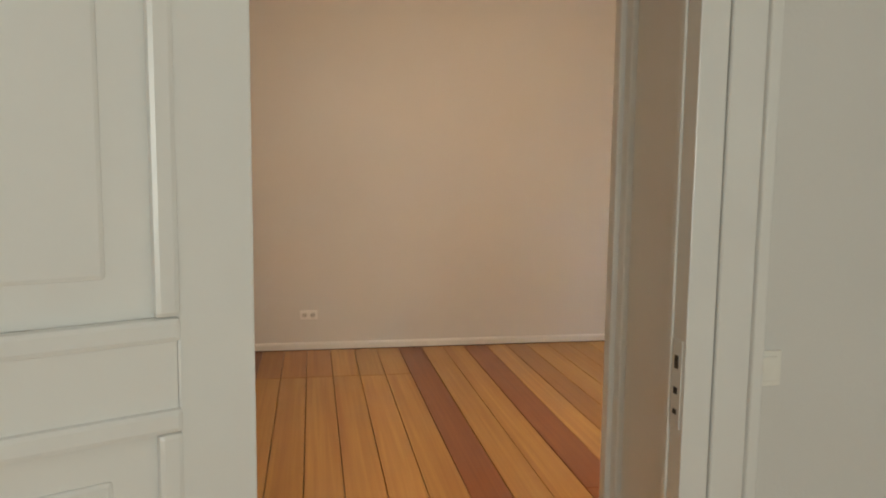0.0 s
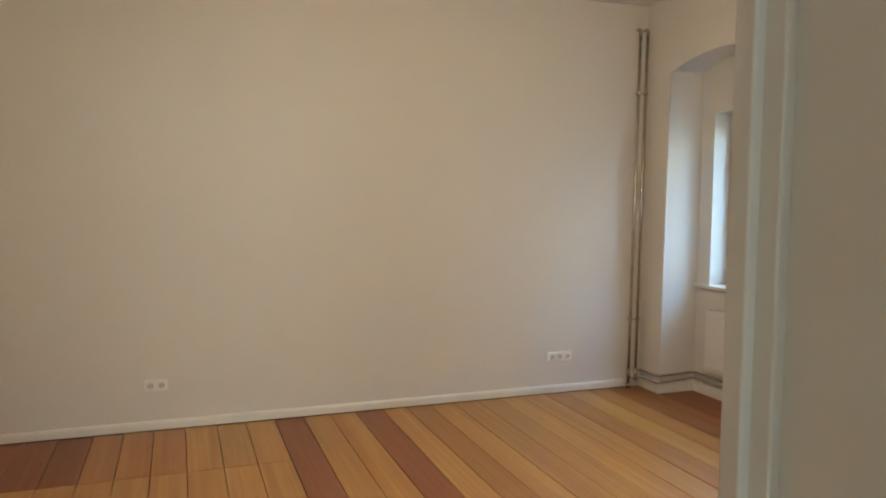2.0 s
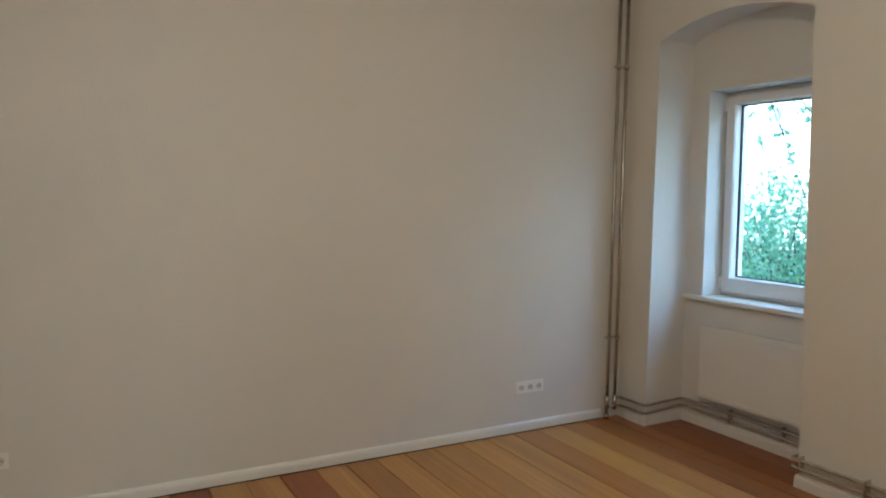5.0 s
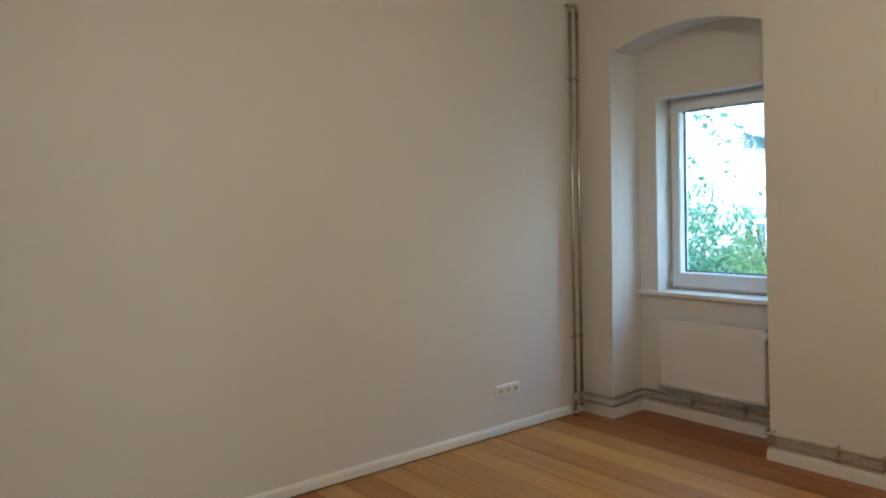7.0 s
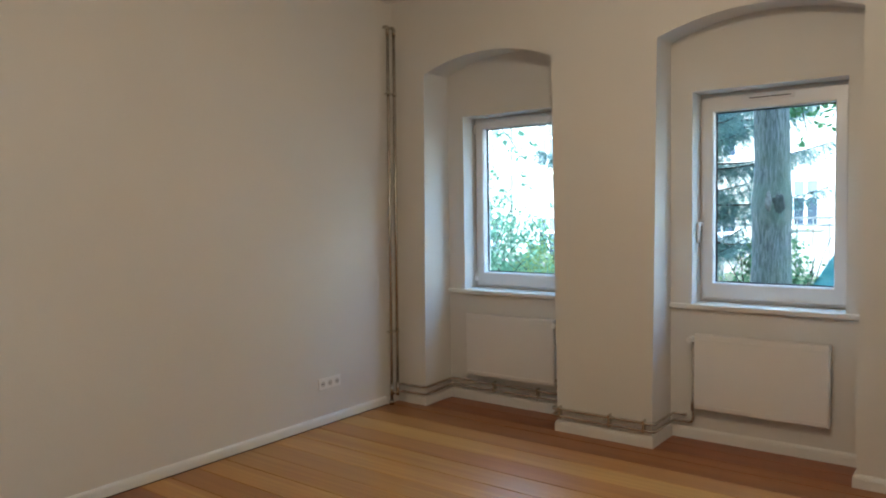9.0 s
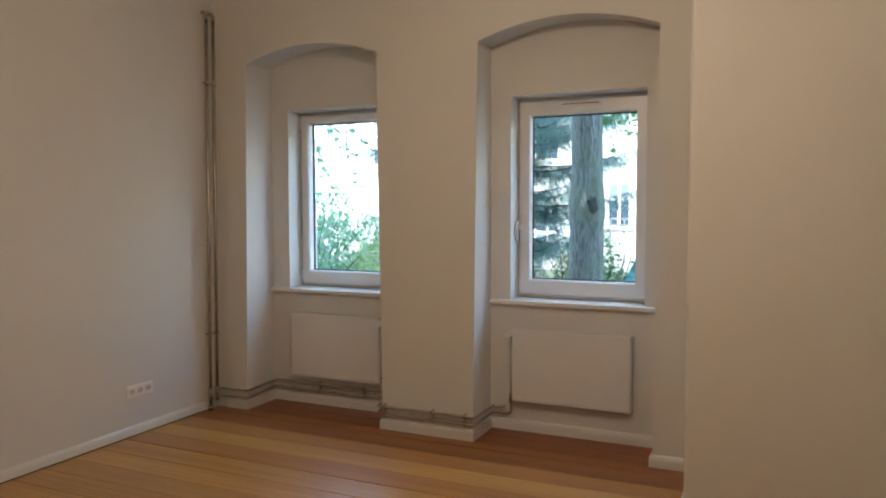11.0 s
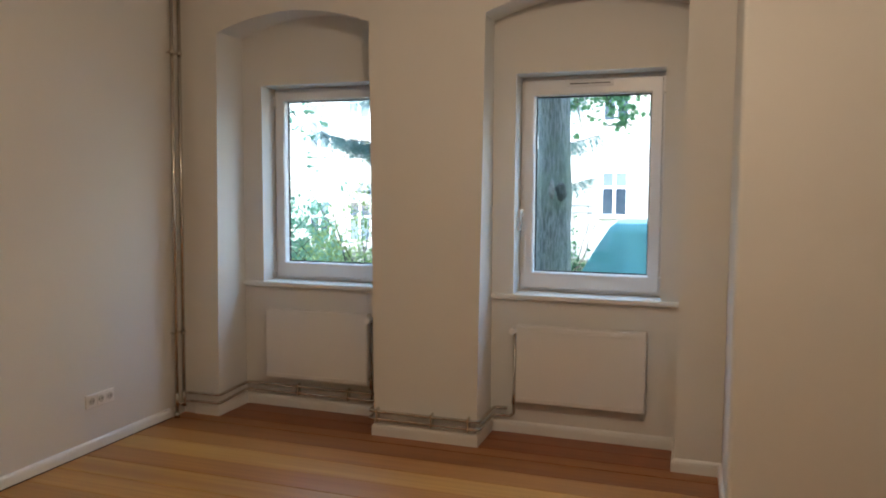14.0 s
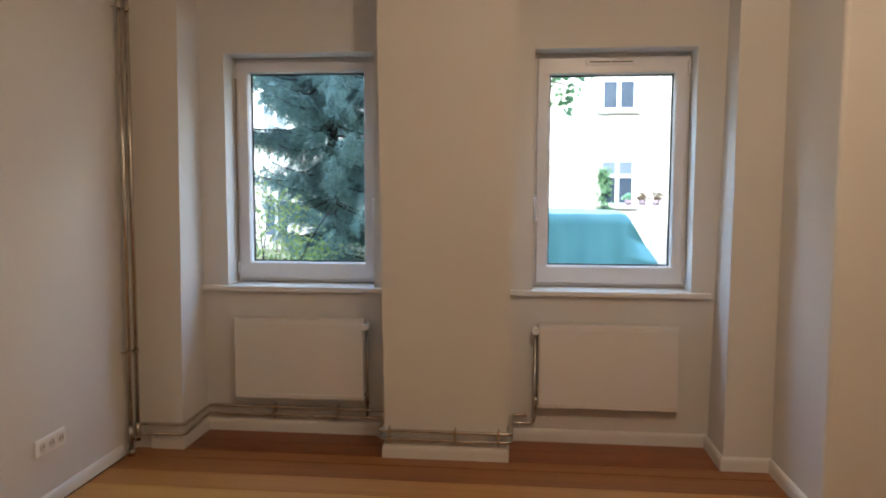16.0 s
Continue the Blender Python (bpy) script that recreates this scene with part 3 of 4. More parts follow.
def panel_door():
    """A leaf standing open in the hall; local x runs from its hinge to its free edge."""
    wide, thick, high = 0.86, 0.04, 2.22
    end, start = Vector((-0.010, 0.985, 0.006)), Vector((-0.010 - 0.86 * 0.906, 0.985 - 0.86 * 0.423, 0.006))
    turn = math.degrees(math.atan2(end.y - start.y, end.x - start.x))
    top = empty("door_1", start, "white lacquered panelled wooden door standing open", "door", kind="structure")
    top.rotation_euler = (0, 0, radians(turn))

    def piece(name, sides, bevel, mat=GLOSS, label=""):
        bm = bmesh.new()
        box(bm, *sides)
        soften(bm, bevel, 2)
        return part(name, bm, mat, top, label)

    stile, rails = 0.098, ((0.0, 0.24), (1.285, 1.375), (2.09, high))
    for a, b in ((0, stile), (wide - stile, wide)):
        piece("stile", (a, b, 0, thick, 0, high), 0.004)
    for a, b in rails:
        piece("rail", (stile, wide - stile, 0.0005, thick - 0.0005, a, b), 0.001)
    for a, b in ((0.24, 1.285), (1.375, 2.09)):
        piece("panel", (stile, wide - stile, 0.012, thick - 0.012, a, b), 0.001)
        piece("panel_field", (stile + 0.075, wide - stile - 0.075, 0.008, thick - 0.008, a + 0.075, b - 0.075), 0.006)
        for y0, y1 in ((-0.007, 0.012), (thick - 0.012, thick + 0.007)):
            bm = bmesh.new()
            for sides in ((stile - 0.004, wide - stile + 0.004, y0, y1, a - 0.004, a + 0.026), (stile - 0.004, wide - stile + 0.004, y0, y1, b - 0.026, b + 0.004), (stile - 0.004, stile + 0.026, y0 + 0.001, y1 - 0.001, a + 0.026, b - 0.026), (wide - stile - 0.026, wide - stile + 0.004, y0 + 0.001, y1 - 0.001, a + 0.026, b - 0.026)):
                box(bm, *sides)
            soften(bm, 0.007, 2)
            part("panel_moulding", bm, GLOSS, top)


panel_door()



def pendant():
    lamp = empty("pendant_lamp", (1.5, 3.6, HEIGHT), "bare bulb in a white lampholder hanging from the ceiling", "lamp")
    bm = bmesh.new()
    tube(bm, [(1.5, 3.6, HEIGHT - 0.03), (1.5, 3.6, HEIGHT + 0.002)], 0.045, 18)
    soften(bm, 0.006, 2)
    hang(part("ceiling_rose", bm, SOCKET), lamp)
    bm = bmesh.new()
    tube(bm, [(1.5, 3.6, 2.86), (1.5, 3.6, HEIGHT - 0.02)], 0.003, 8)
    hang(part("cord", bm, SOCKET), lamp)
    bm = bmesh.new()
    tube(bm, [(1.5, 3.6, 2.785), (1.5, 3.6, 2.87)], 0.019, 14)
    soften(bm, 0.004, 2)
    hang(part("lampholder", bm, SOCKET), lamp)


pendant()

# ---- sockets and switch ----


def socket_outlet(x, z, count, label):
    """A row of earthed sockets in one frame, on the north wall."""
    top = empty("wall_socket", (x, NORTH, z), label, "socket", "wall sockets")
    wide, tall = 0.081 + 0.071 * (count - 1), 0.081
    bm = bmesh.new()
    box(bm, x, x + wide, NORTH - 0.010, NORTH + 0.001, z - tall / 2, z + tall / 2)
    soften(bm, 0.004, 3)
    hang(part("frame_plate", bm, SOCKET), top)
    for k in range(count):
        cx = x + 0.0405 + 0.071 * k
        bm = bmesh.new()
        box(bm, cx - 0.0275, cx + 0.0275, NORTH - 0.0125, NORTH - 0.009, z - 0.0275, z + 0.0275)
        soften(bm, 0.002, 2)
        insert = hang(part("socket_insert", bm, SOCKET), top)
        # the round well: a rim with a sunk floor
        bm = bmesh.new()
        outer = [Vector((math.cos(a) * 0.0215, 0, math.sin(a) * 0.0215)) for a in np.linspace(0, 2 * math.pi, 21)[:-1]]
        front = [bm.verts.new((cx + o.x, NORTH - 0.0145, z + o.z)) for o in outer]
        lip = [bm.verts.new((cx + o.x * 0.9, NORTH - 0.0145, z + o.z * 0.9)) for o in outer]
        back = [bm.verts.new((cx + o.x, NORTH - 0.012, z + o.z)) for o in outer]
        well = [bm.verts.new((cx + o.x * 0.88, NORTH - 0.0128, z + o.z * 0.88)) for o in outer]
        for i in range(20):
            j = (i + 1) % 20
            bm.faces.new((front[i], front[j], lip[j], lip[i]))
            bm.faces.new((front[i], front[j], back[j], back[i]))
            bm.faces.new((lip[i], lip[j], well[j], well[i]))
        bm.faces.new(well)
        under(part("socket_well", bm, SOCKET_SHADE, label="round socket well"), insert)
        # dark discs on the well's floor paint the shade of the contact holes
        for dx in (-0.0095, 0.0095):
            bm = bmesh.new()
            tube(bm, [(cx + dx, NORTH - 0.0134, z), (cx + dx, NORTH - 0.0126, z)], 0.0035, 8)
            under(part("contact_hole", bm, SHADOW_GAP), insert)
    return top


# darker copy of the socket plastic: the wells' shade is put into its colour
SOCKET_SHADE = material("shaded_socket_plastic", (0.66, 0.65, 0.61), 0.35, dark=(0.6, 0.59, 0.56), scale=20)
socket_outlet(-0.050, 0.313, 2, "white plastic double socket low on a white wall")
socket_outlet(3.033, 0.305, 3, "white plastic triple socket low on a white wall")


SWITCH = material("ivory_switch_plastic", (0.85, 0.84, 0.78), 0.35, dark=(0.82, 0.81, 0.75), scale=20)


def switch():
    x, z = 1.024, 1.150
    top = empty("light_switch", (x, HALL_FACE, z), "square white plastic rocker light switch on the wall", "switch")
    bm = bmesh.new()
    box(bm, x, x + 0.081, HALL_FACE - 0.010, HALL_FACE + 0.001, z - 0.0405, z + 0.0405)
    soften(bm, 0.004, 3)
    hang(part("frame_plate", bm, SWITCH), top)
    bm = bmesh.new()
    box(bm, x + 0.012, x + 0.069, HALL_FACE - 0.015, HALL_FACE - 0.009, z - 0.0285, z + 0.0285)
    soften(bm, 0.003, 3)
    hang(part("rocker", bm, SWITCH), top)


switch()

# ---- outside ----
GROUND = -1.0
LAWN = material("shaded_garden_soil", (0.10, 0.12, 0.05), 0.95, dark=(0.07, 0.06, 0.04), scale=0.8, bump=0.5, bump_scale=8)
RENDER = material("cream_white_house_render", (0.50, 0.485, 0.435), 0.9, dark=(0.45, 0.435, 0.39), scale=0.5, bump=0.2, bump_scale=12)
WING = material("pale_yellow_house_render", (0.54, 0.50, 0.41), 0.9, dark=(0.49, 0.455, 0.37), scale=0.5, bump=0.2, bump_scale=12)
PAINTED = material("white_painted_window_wood", (0.78, 0.78, 0.76), 0.4, dark=(0.72, 0.72, 0.70), scale=3)
DARK_PANE = material("dark_reflecting_pane", (0.035, 0.05, 0.07), 0.08, dark=(0.06, 0.08, 0.10), scale=0.9, amount=0.3)
MILK_PANE = material("pale_curtained_pane", (0.15, 0.19, 0.21), 0.5, dark=(0.10, 0.13, 0.15), scale=1.5)
SHUTTER = material("brown_purple_blind", (0.30, 0.21, 0.22), 0.7, dark=(0.24, 0.16, 0.18), scale=2.0)
STONE = material("grey_stone_plinth", (0.40, 0.38, 0.34), 0.85, dark=(0.33, 0.31, 0.28), scale=1.5, bump=0.3, bump_scale=14)
TARP = material("turquoise_tarpaulin", (0.13, 0.36, 0.36), 0.42, dark=(0.105, 0.31, 0.32), scale=1.6, bump=0.25, bump_scale=9)
BARK = bark_material("grey_green_maple_bark", (0.20, 0.21, 0.19), (0.085, 0.095, 0.085), (0.14, 0.175, 0.125))
OLD_BARK = bark_material("dark_healed_bark", (0.11, 0.11, 0.10), (0.055, 0.055, 0.05), (0.08, 0.09, 0.07))
SCAR = material("pale_branch_scar", (0.34, 0.32, 0.28), 0.85, dark=(0.06, 0.05, 0.04), scale=14, bump=0.5, bump_scale=30)
DARK_BARK = material("dark_spruce_bark", (0.07, 0.055, 0.045), 0.9, dark=(0.045, 0.038, 0.03), scale=8, bump=0.5, bump_scale=30)
TWIG = material("brown_twig_bark", (0.09, 0.07, 0.055), 0.85, dark=(0.06, 0.05, 0.04), scale=12)


def leaf_material(name, first, second, rough=0.5):
    """Foliage whose leaves differ one by one between two greens; thin, so that light comes through."""
    m = bpy.data.materials.new(name)
    m.use_nodes = True
    tree = m.node_tree
    bsdf = tree.nodes["Principled BSDF"]
    geo, ramp = tree.nodes.new("ShaderNodeNewGeometry"), tree.nodes.new("ShaderNodeValToRGB")
    ramp.color_ramp.elements[0].color, ramp.color_ramp.elements[1].color = (*first, 1), (*second, 1)
    tree.links.new(geo.outputs["Random Per Island"], ramp.inputs[0])
    tree.links.new(ramp.outputs[0], bsdf.inputs["Base Color"])
    bsdf.inputs["Roughness"].default_value = rough
    glow, mixed = tree.nodes.new("ShaderNodeBsdfTranslucent"), tree.nodes.new("ShaderNodeMixShader")
    tree.links.new(ramp.outputs[0], glow.inputs["Color"])
    mixed.inputs[0].default_value = 0.5
    tree.links.new(bsdf.outputs[0], mixed.inputs[1])
    tree.links.new(glow.outputs[0], mixed.inputs[2])
    tree.links.new(mixed.outputs[0], tree.nodes["Material Output"].inputs["Surface"])
    return m


SPRUCE = leaf_material("blue_green_spruce_needles", (0.14, 0.235, 0.215), (0.25, 0.36, 0.32), 0.6)
MAPLE = leaf_material("fresh_green_maple_leaves", (0.10, 0.22, 0.095), (0.17, 0.33, 0.14))
HANGING = leaf_material("pale_green_hanging_leaves", (0.20, 0.38, 0.22), (0.32, 0.50, 0.34))
YELLOW = leaf_material("yellow_green_shrub_leaves", (0.25, 0.35, 0.12), (0.42, 0.48, 0.20))
SHRUB = leaf_material("green_shrub_leaves", (0.12, 0.24, 0.12), (0.24, 0.38, 0.19))
AUTUMN = leaf_material("brown_dry_leaves", (0.12, 0.075, 0.04), (0.2, 0.13, 0.07))

structure(box_part("ground", (-60, 140, -90, 110, GROUND - 0.5, GROUND), LAWN), "shaded garden ground with dark soil and thin grass", "ground")
# unseen rest of the room's house, added; its 10 m height shades the garden
bm = bmesh.new()
for sides in ((-8, OUTER - 0.02, -16, HALL_SOUTH - 0.3, GROUND, 10.0), (-8, OUTER - 0.02, NORTH + 0.3, 24, GROUND, 10.0), (-8, OUTER - 0.02, HALL_SOUTH - 0.3, NORTH + 0.3, HEIGHT + 0.3, 10.0), (-8, OUTER - 0.02, HALL_SOUTH - 0.3, NORTH + 0.3, GROUND, -0.3), (HALL_EAST + 0.3, OUTER, HALL_SOUTH - 0.3, HALL_FACE, -0.3, HEIGHT + 0.3), (-8, WEST - 0.31, HALL_SOUTH - 0.3, NORTH + 0.3, -0.3, HEIGHT + 0.3)):
    box(bm, *sides)
structure(part("house_shade_wall", bm, RENDER), "plain rendered house walls around the room, unseen, added for shade", "wall")


def scatter(name, mat, centres, size, outline, seed, flat=0.0, spread=0.4, parent=None):
    """Many small leaves, each a thin outline bent along its middle, turned by chance. flat: how level they hang."""
    rng = np.random.default_rng(seed)
    n, k = len(centres), len(outline)
    a = rng.normal(size=(n, 3))
    a /= np.linalg.norm(a, axis=1)[:, None]
    b = rng.normal(size=(n, 3)) + np.array([0, 0, flat])
    normal = b - a * (a * b).sum(1)[:, None]
    normal /= np.linalg.norm(normal, axis=1)[:, None]
    side = np.cross(normal, a)
    s = size * rng.uniform(1 - spread, 1 + spread, n)
    o = np.array(outline, float)
    verts = centres[:, None] + s[:, None, None] * (o[None, :, :1] * a[:, None] + o[None, :, 1:2] * side[:, None] + 0.25 * np.abs(o[None, :, 1:2]) * normal[:, None])
    faces = [tuple(range(i * k, i * k + k)) for i in range(n)]
    mesh = bpy.data.meshes.new(name)
    mesh.from_pydata(verts.reshape(-1, 3).tolist(), [], faces)
    mesh.materials.append(mat)
    ob = new(name, mesh)
    ob["kind"] = "stuff"
    if parent is not None:
        hang(ob, parent)
    return ob


OVAL = ((-0.5, 0.0), (-0.2, 0.24), (0.15, 0.26), (0.5, 0.0), (0.15, -0.26), (-0.2, -0.24))
LOBED = ((-0.5, 0.0), (-0.3, 0.22), (-0.38, 0.5), (-0.05, 0.34), (0.05, 0.55), (0.2, 0.22), (0.55, 0.0), (0.2, -0.22), (0.05, -0.55), (-0.05, -0.34), (-0.38, -0.5), (-0.3, -0.22))


def clumps(seed, count, low, high, per, radius, keep=None):
    """Points in clumps inside a box; keep(x, y, z) may refuse a clump."""
    rng = np.random.default_rng(seed)
    out = []
    while len(out) < count:
        c = rng.uniform(low, high)
        if keep is None or keep(*c):
            out.append(c + rng.normal(size=(per, 3)) * radius * np.array([1, 1, 0.7]))
    return np.concatenate(out)


# ---- houses across the garden ----
FACADE, WING_X = 28.0, 22.0


def house_window(house, x, y0, y1, z0, z1, style):
    """A casement set into a facade: stone sill, white frame, panes behind."""
    top = empty("window", (x, (y0 + y1) / 2, z0))
    hang(top, house)
    made = []
    bm = bmesh.new()
    box(bm, x - 0.10, x + 0.02, y0 - 0.12, y1 + 0.12, z0 - 0.10, z0)
    made.append(part("sill", bm, STONE))
    w = 0.07
    bm = bmesh.new()
    box(bm, x - 0.035, x + 0.02, y0, y0 + w, z0, z1)
    box(bm, x - 0.035, x + 0.02, y1 - w, y1, z0, z1)
    box(bm, x - 0.034, x + 0.02, y0 + w, y1 - w, z1 - w, z1)
    box(bm, x - 0.034, x + 0.02, y0 + w, y1 - w, z0, z0 + w)
    m, cross = (y0 + y1) / 2, z0 + (z1 - z0) * 0.64
    box(bm, x - 0.045, x + 0.02, m - 0.055, m + 0.055, z0 + w, z1 - w)
    if style != "plain":
        box(bm, x - 0.044, x + 0.02, y0 + w, m - 0.055, cross - 0.05, cross + 0.05)
        box(bm, x - 0.044, x + 0.02, m + 0.055, y1 - w, cross - 0.05, cross + 0.05)
    made.append(part("frame", bm, PAINTED))
    lower, upper = {"dark": (DARK_PANE, MILK_PANE), "plain": (DARK_PANE, DARK_PANE), "blind": (SHUTTER, SHUTTER), "pale": (MILK_PANE, DARK_PANE)}[style]
    split = cross if style != "plain" else z1 - w
    bm = bmesh.new()
    box(bm, x - 0.012, x + 0.01, y0 + w, y1 - w, z0 + w, split)
    made.append(part("pane", bm, lower))
    if style != "plain":
        bm = bmesh.new()
        box(bm, x - 0.012, x + 0.01, y0 + w, y1 - w, split, z1 - w)
        made.append(part("upper_pane", bm, upper))
    for ob in made:
        ob.parent = top
        ob.matrix_parent_inverse = Matrix.Translation((x, (y0 + y1) / 2, z0)).inverted()
    return top


def houses():
    near = empty("apartment_house", (FACADE, 15, GROUND), "cream-white rendered apartment house across the garden", "house", "houses across the garden")
    hang(box_part("wall", (FACADE, FACADE + 9, 2.715, 48, GROUND, 14.5), RENDER), near)
    bm = prism([(FACADE - 0.5, 14.5), (FACADE + 9.5, 14.5), (FACADE + 4.5, 18.5)], "y", 2.5, 48.3)
    hang(part("roof", bm, SHUTTER, label="dark tiled pitched roof"), near)
    hang(box_part("plinth", (FACADE - 0.06, FACADE, 2.715, 48, GROUND, -0.45), STONE), near)
    for z in (1.62, 3.05, 6.5):
        hang(box_part("string_course", (FACADE - 0.09, FACADE, 9.0, 48, z, z + 0.14), RENDER), near)
    for y in (5.475, 3.49):
        house_window(near, FACADE, y - 0.02, y + 0.98, 0.69, 2.39, "dark")
        house_window(near, FACADE, y - 0.02, y + 0.98, 4.22, 6.02, "dark")
        house_window(near, FACADE, y - 0.02, y + 0.98, 8.00, 9.80, "dark")
    house_window(near, FACADE, 7.6, 8.5, 0.72, 2.45, "dark")
    for k, y in enumerate((10.4, 13.2, 16.0, 17.9, 20.9, 23.4, 26.0, 28.5, 31.4)):
        house_window(near, FACADE, y, y + 1.05, 3.35, 5.35, "blind" if 18 < y < 19 else "pale" if k % 2 else "dark")
        house_window(near, FACADE, y, y + 1.05, -0.75, 1.20, "dark" if k % 2 else "pale")
        house_window(near, FACADE, y, y + 1.05, 7.1, 9.0, "dark")
    # a down pipe between the windows
    bm = bmesh.new()
    tube(bm, [(FACADE - 0.10, 20.3, GROUND), (FACADE - 0.10, 20.3, 14.4)], 0.045, 10)
    hang(part("down_pipe", bm, RENDER, smooth=True), near)
    # barred cellar opening
    hang(box_part("cellar_window", (FACADE - 0.075, FACADE - 0.05, 5.35, 5.95, -0.62, -0.30), SHUTTER), near)
    far = empty("apartment_house", (WING_X, -8, GROUND), "pale yellow rendered wing of an apartment house", "house", "houses across the garden")
    hang(box_part("wall", (WING_X, WING_X + 15, -34, 2.71, GROUND, 14.4), WING), far)
    bm = prism([(WING_X - 0.5, 14.4), (WING_X + 12.5, 14.4), (WING_X + 6, 18.2)], "y", -34, 2.9)
    hang(part("roof", bm, SHUTTER, label="dark tiled pitched roof"), far)
    for y in (0.88, -1.5, -3.8, -6.1):
        house_window(far, WING_X, y, y + 1.0, 3.73, 4.62, "plain")
        house_window(far, WING_X, y, y + 1.0, 0.95, 2.30, "dark")
        house_window(far, WING_X, y, y + 1.0, 6.9, 7.9, "plain")
    hang(box_part("terrace_wall", (WING_X - 2.2, WING_X - 2.0, -9.0, 0.75, GROUND, 0.2), STONE), far)
    for k in range(14):
        y = 0.7 - 0.7 * k
        hang(box_part("railing_post", (WING_X - 2.14, WING_X - 2.07, y - 0.03, y + 0.03, 0.2, 0.97), PAINTED), far)
    hang(box_part("railing", (WING_X - 2.16, WING_X - 2.05, -9.0, 1.5, 0.97, 1.02), PAINTED), far)
    scatter("climbing_plant", SHRUB, clumps(41, 50, (WING_X - 0.25, 1.62, 0.6), (WING_X - 0.06, 1.9, 2.2), 9, 0.06), 0.11, OVAL, 42, parent=far)
    for y, mat in ((1.35, HANGING), (0.98, AUTUMN), (0.62, AUTUMN)):
        pot = empty("flower_pot", (WING_X - 2.1, y, 1.02), "flowers in a small pot standing on a railing", "flower pot", "pots on the railing")
        bm = bmesh.new()
        tube(bm, [(WING_X - 2.1, y, 1.02), (WING_X - 2.1, y, 1.16)], 0.09, 12)
        hang(part("pot", bm, SHUTTER, smooth=True), pot)
        scatter("flowers", mat, clumps(int(50 + y * 10), 8, (WING_X - 2.2, y - 0.1, 1.16), (WING_X - 2.0, y + 0.1, 1.32), 12, 0.04), 0.07, OVAL, 7, parent=pot)


houses()

# ---- trees and shrubs ----


def limb(name, points, radii, mat, parent, ridges=0.0, sides=10, seed=1):
    """A tapered limb along a line of points; ridges: depth of the bark's furrows in metres."""
    points = [Vector(p) for p in points]
    bm = bmesh.new()
    rings, across = [], None
    for i, p in enumerate(points):
        a, b = points[max(0, i - 1)], points[min(len(points) - 1, i + 1)]
        way = (b - a).normalized()
        if across is None:
            across = way.orthogonal().normalized()
        across = (across - way * across.dot(way)).normalized()
        up = way.cross(across)
        ring_ = []
        for k in range(sides):
            angle = 2 * math.pi * k / sides
            r = radii[i]
            if ridges:
                q = Vector((math.cos(angle) * 5.5, math.sin(angle) * 5.5, p.z * 1.5 + seed))
                r += ridges * (abs(noise.noise(q)) * 2 - 0.6) + 0.4 * ridges * noise.noise(q * 2.7)
                r += 0.02 * noise.noise(Vector((math.cos(angle), math.sin(angle), p.z * 0.7)))
            ring_.append(bm.verts.new(p + across * math.cos(angle) * r + up * math.sin(angle) * r))
        rings.append(ring_)
    for r, s in zip(rings, rings[1:]):
        for k in range(sides):
            bm.faces.new((r[k], r[(k + 1) % sides], s[(k + 1) % sides], s[k]))
    bm.faces.new(rings[0][::-1])
    bm.faces.new(rings[-1])
    return hang(part(name, bm, mat, smooth=True), parent)


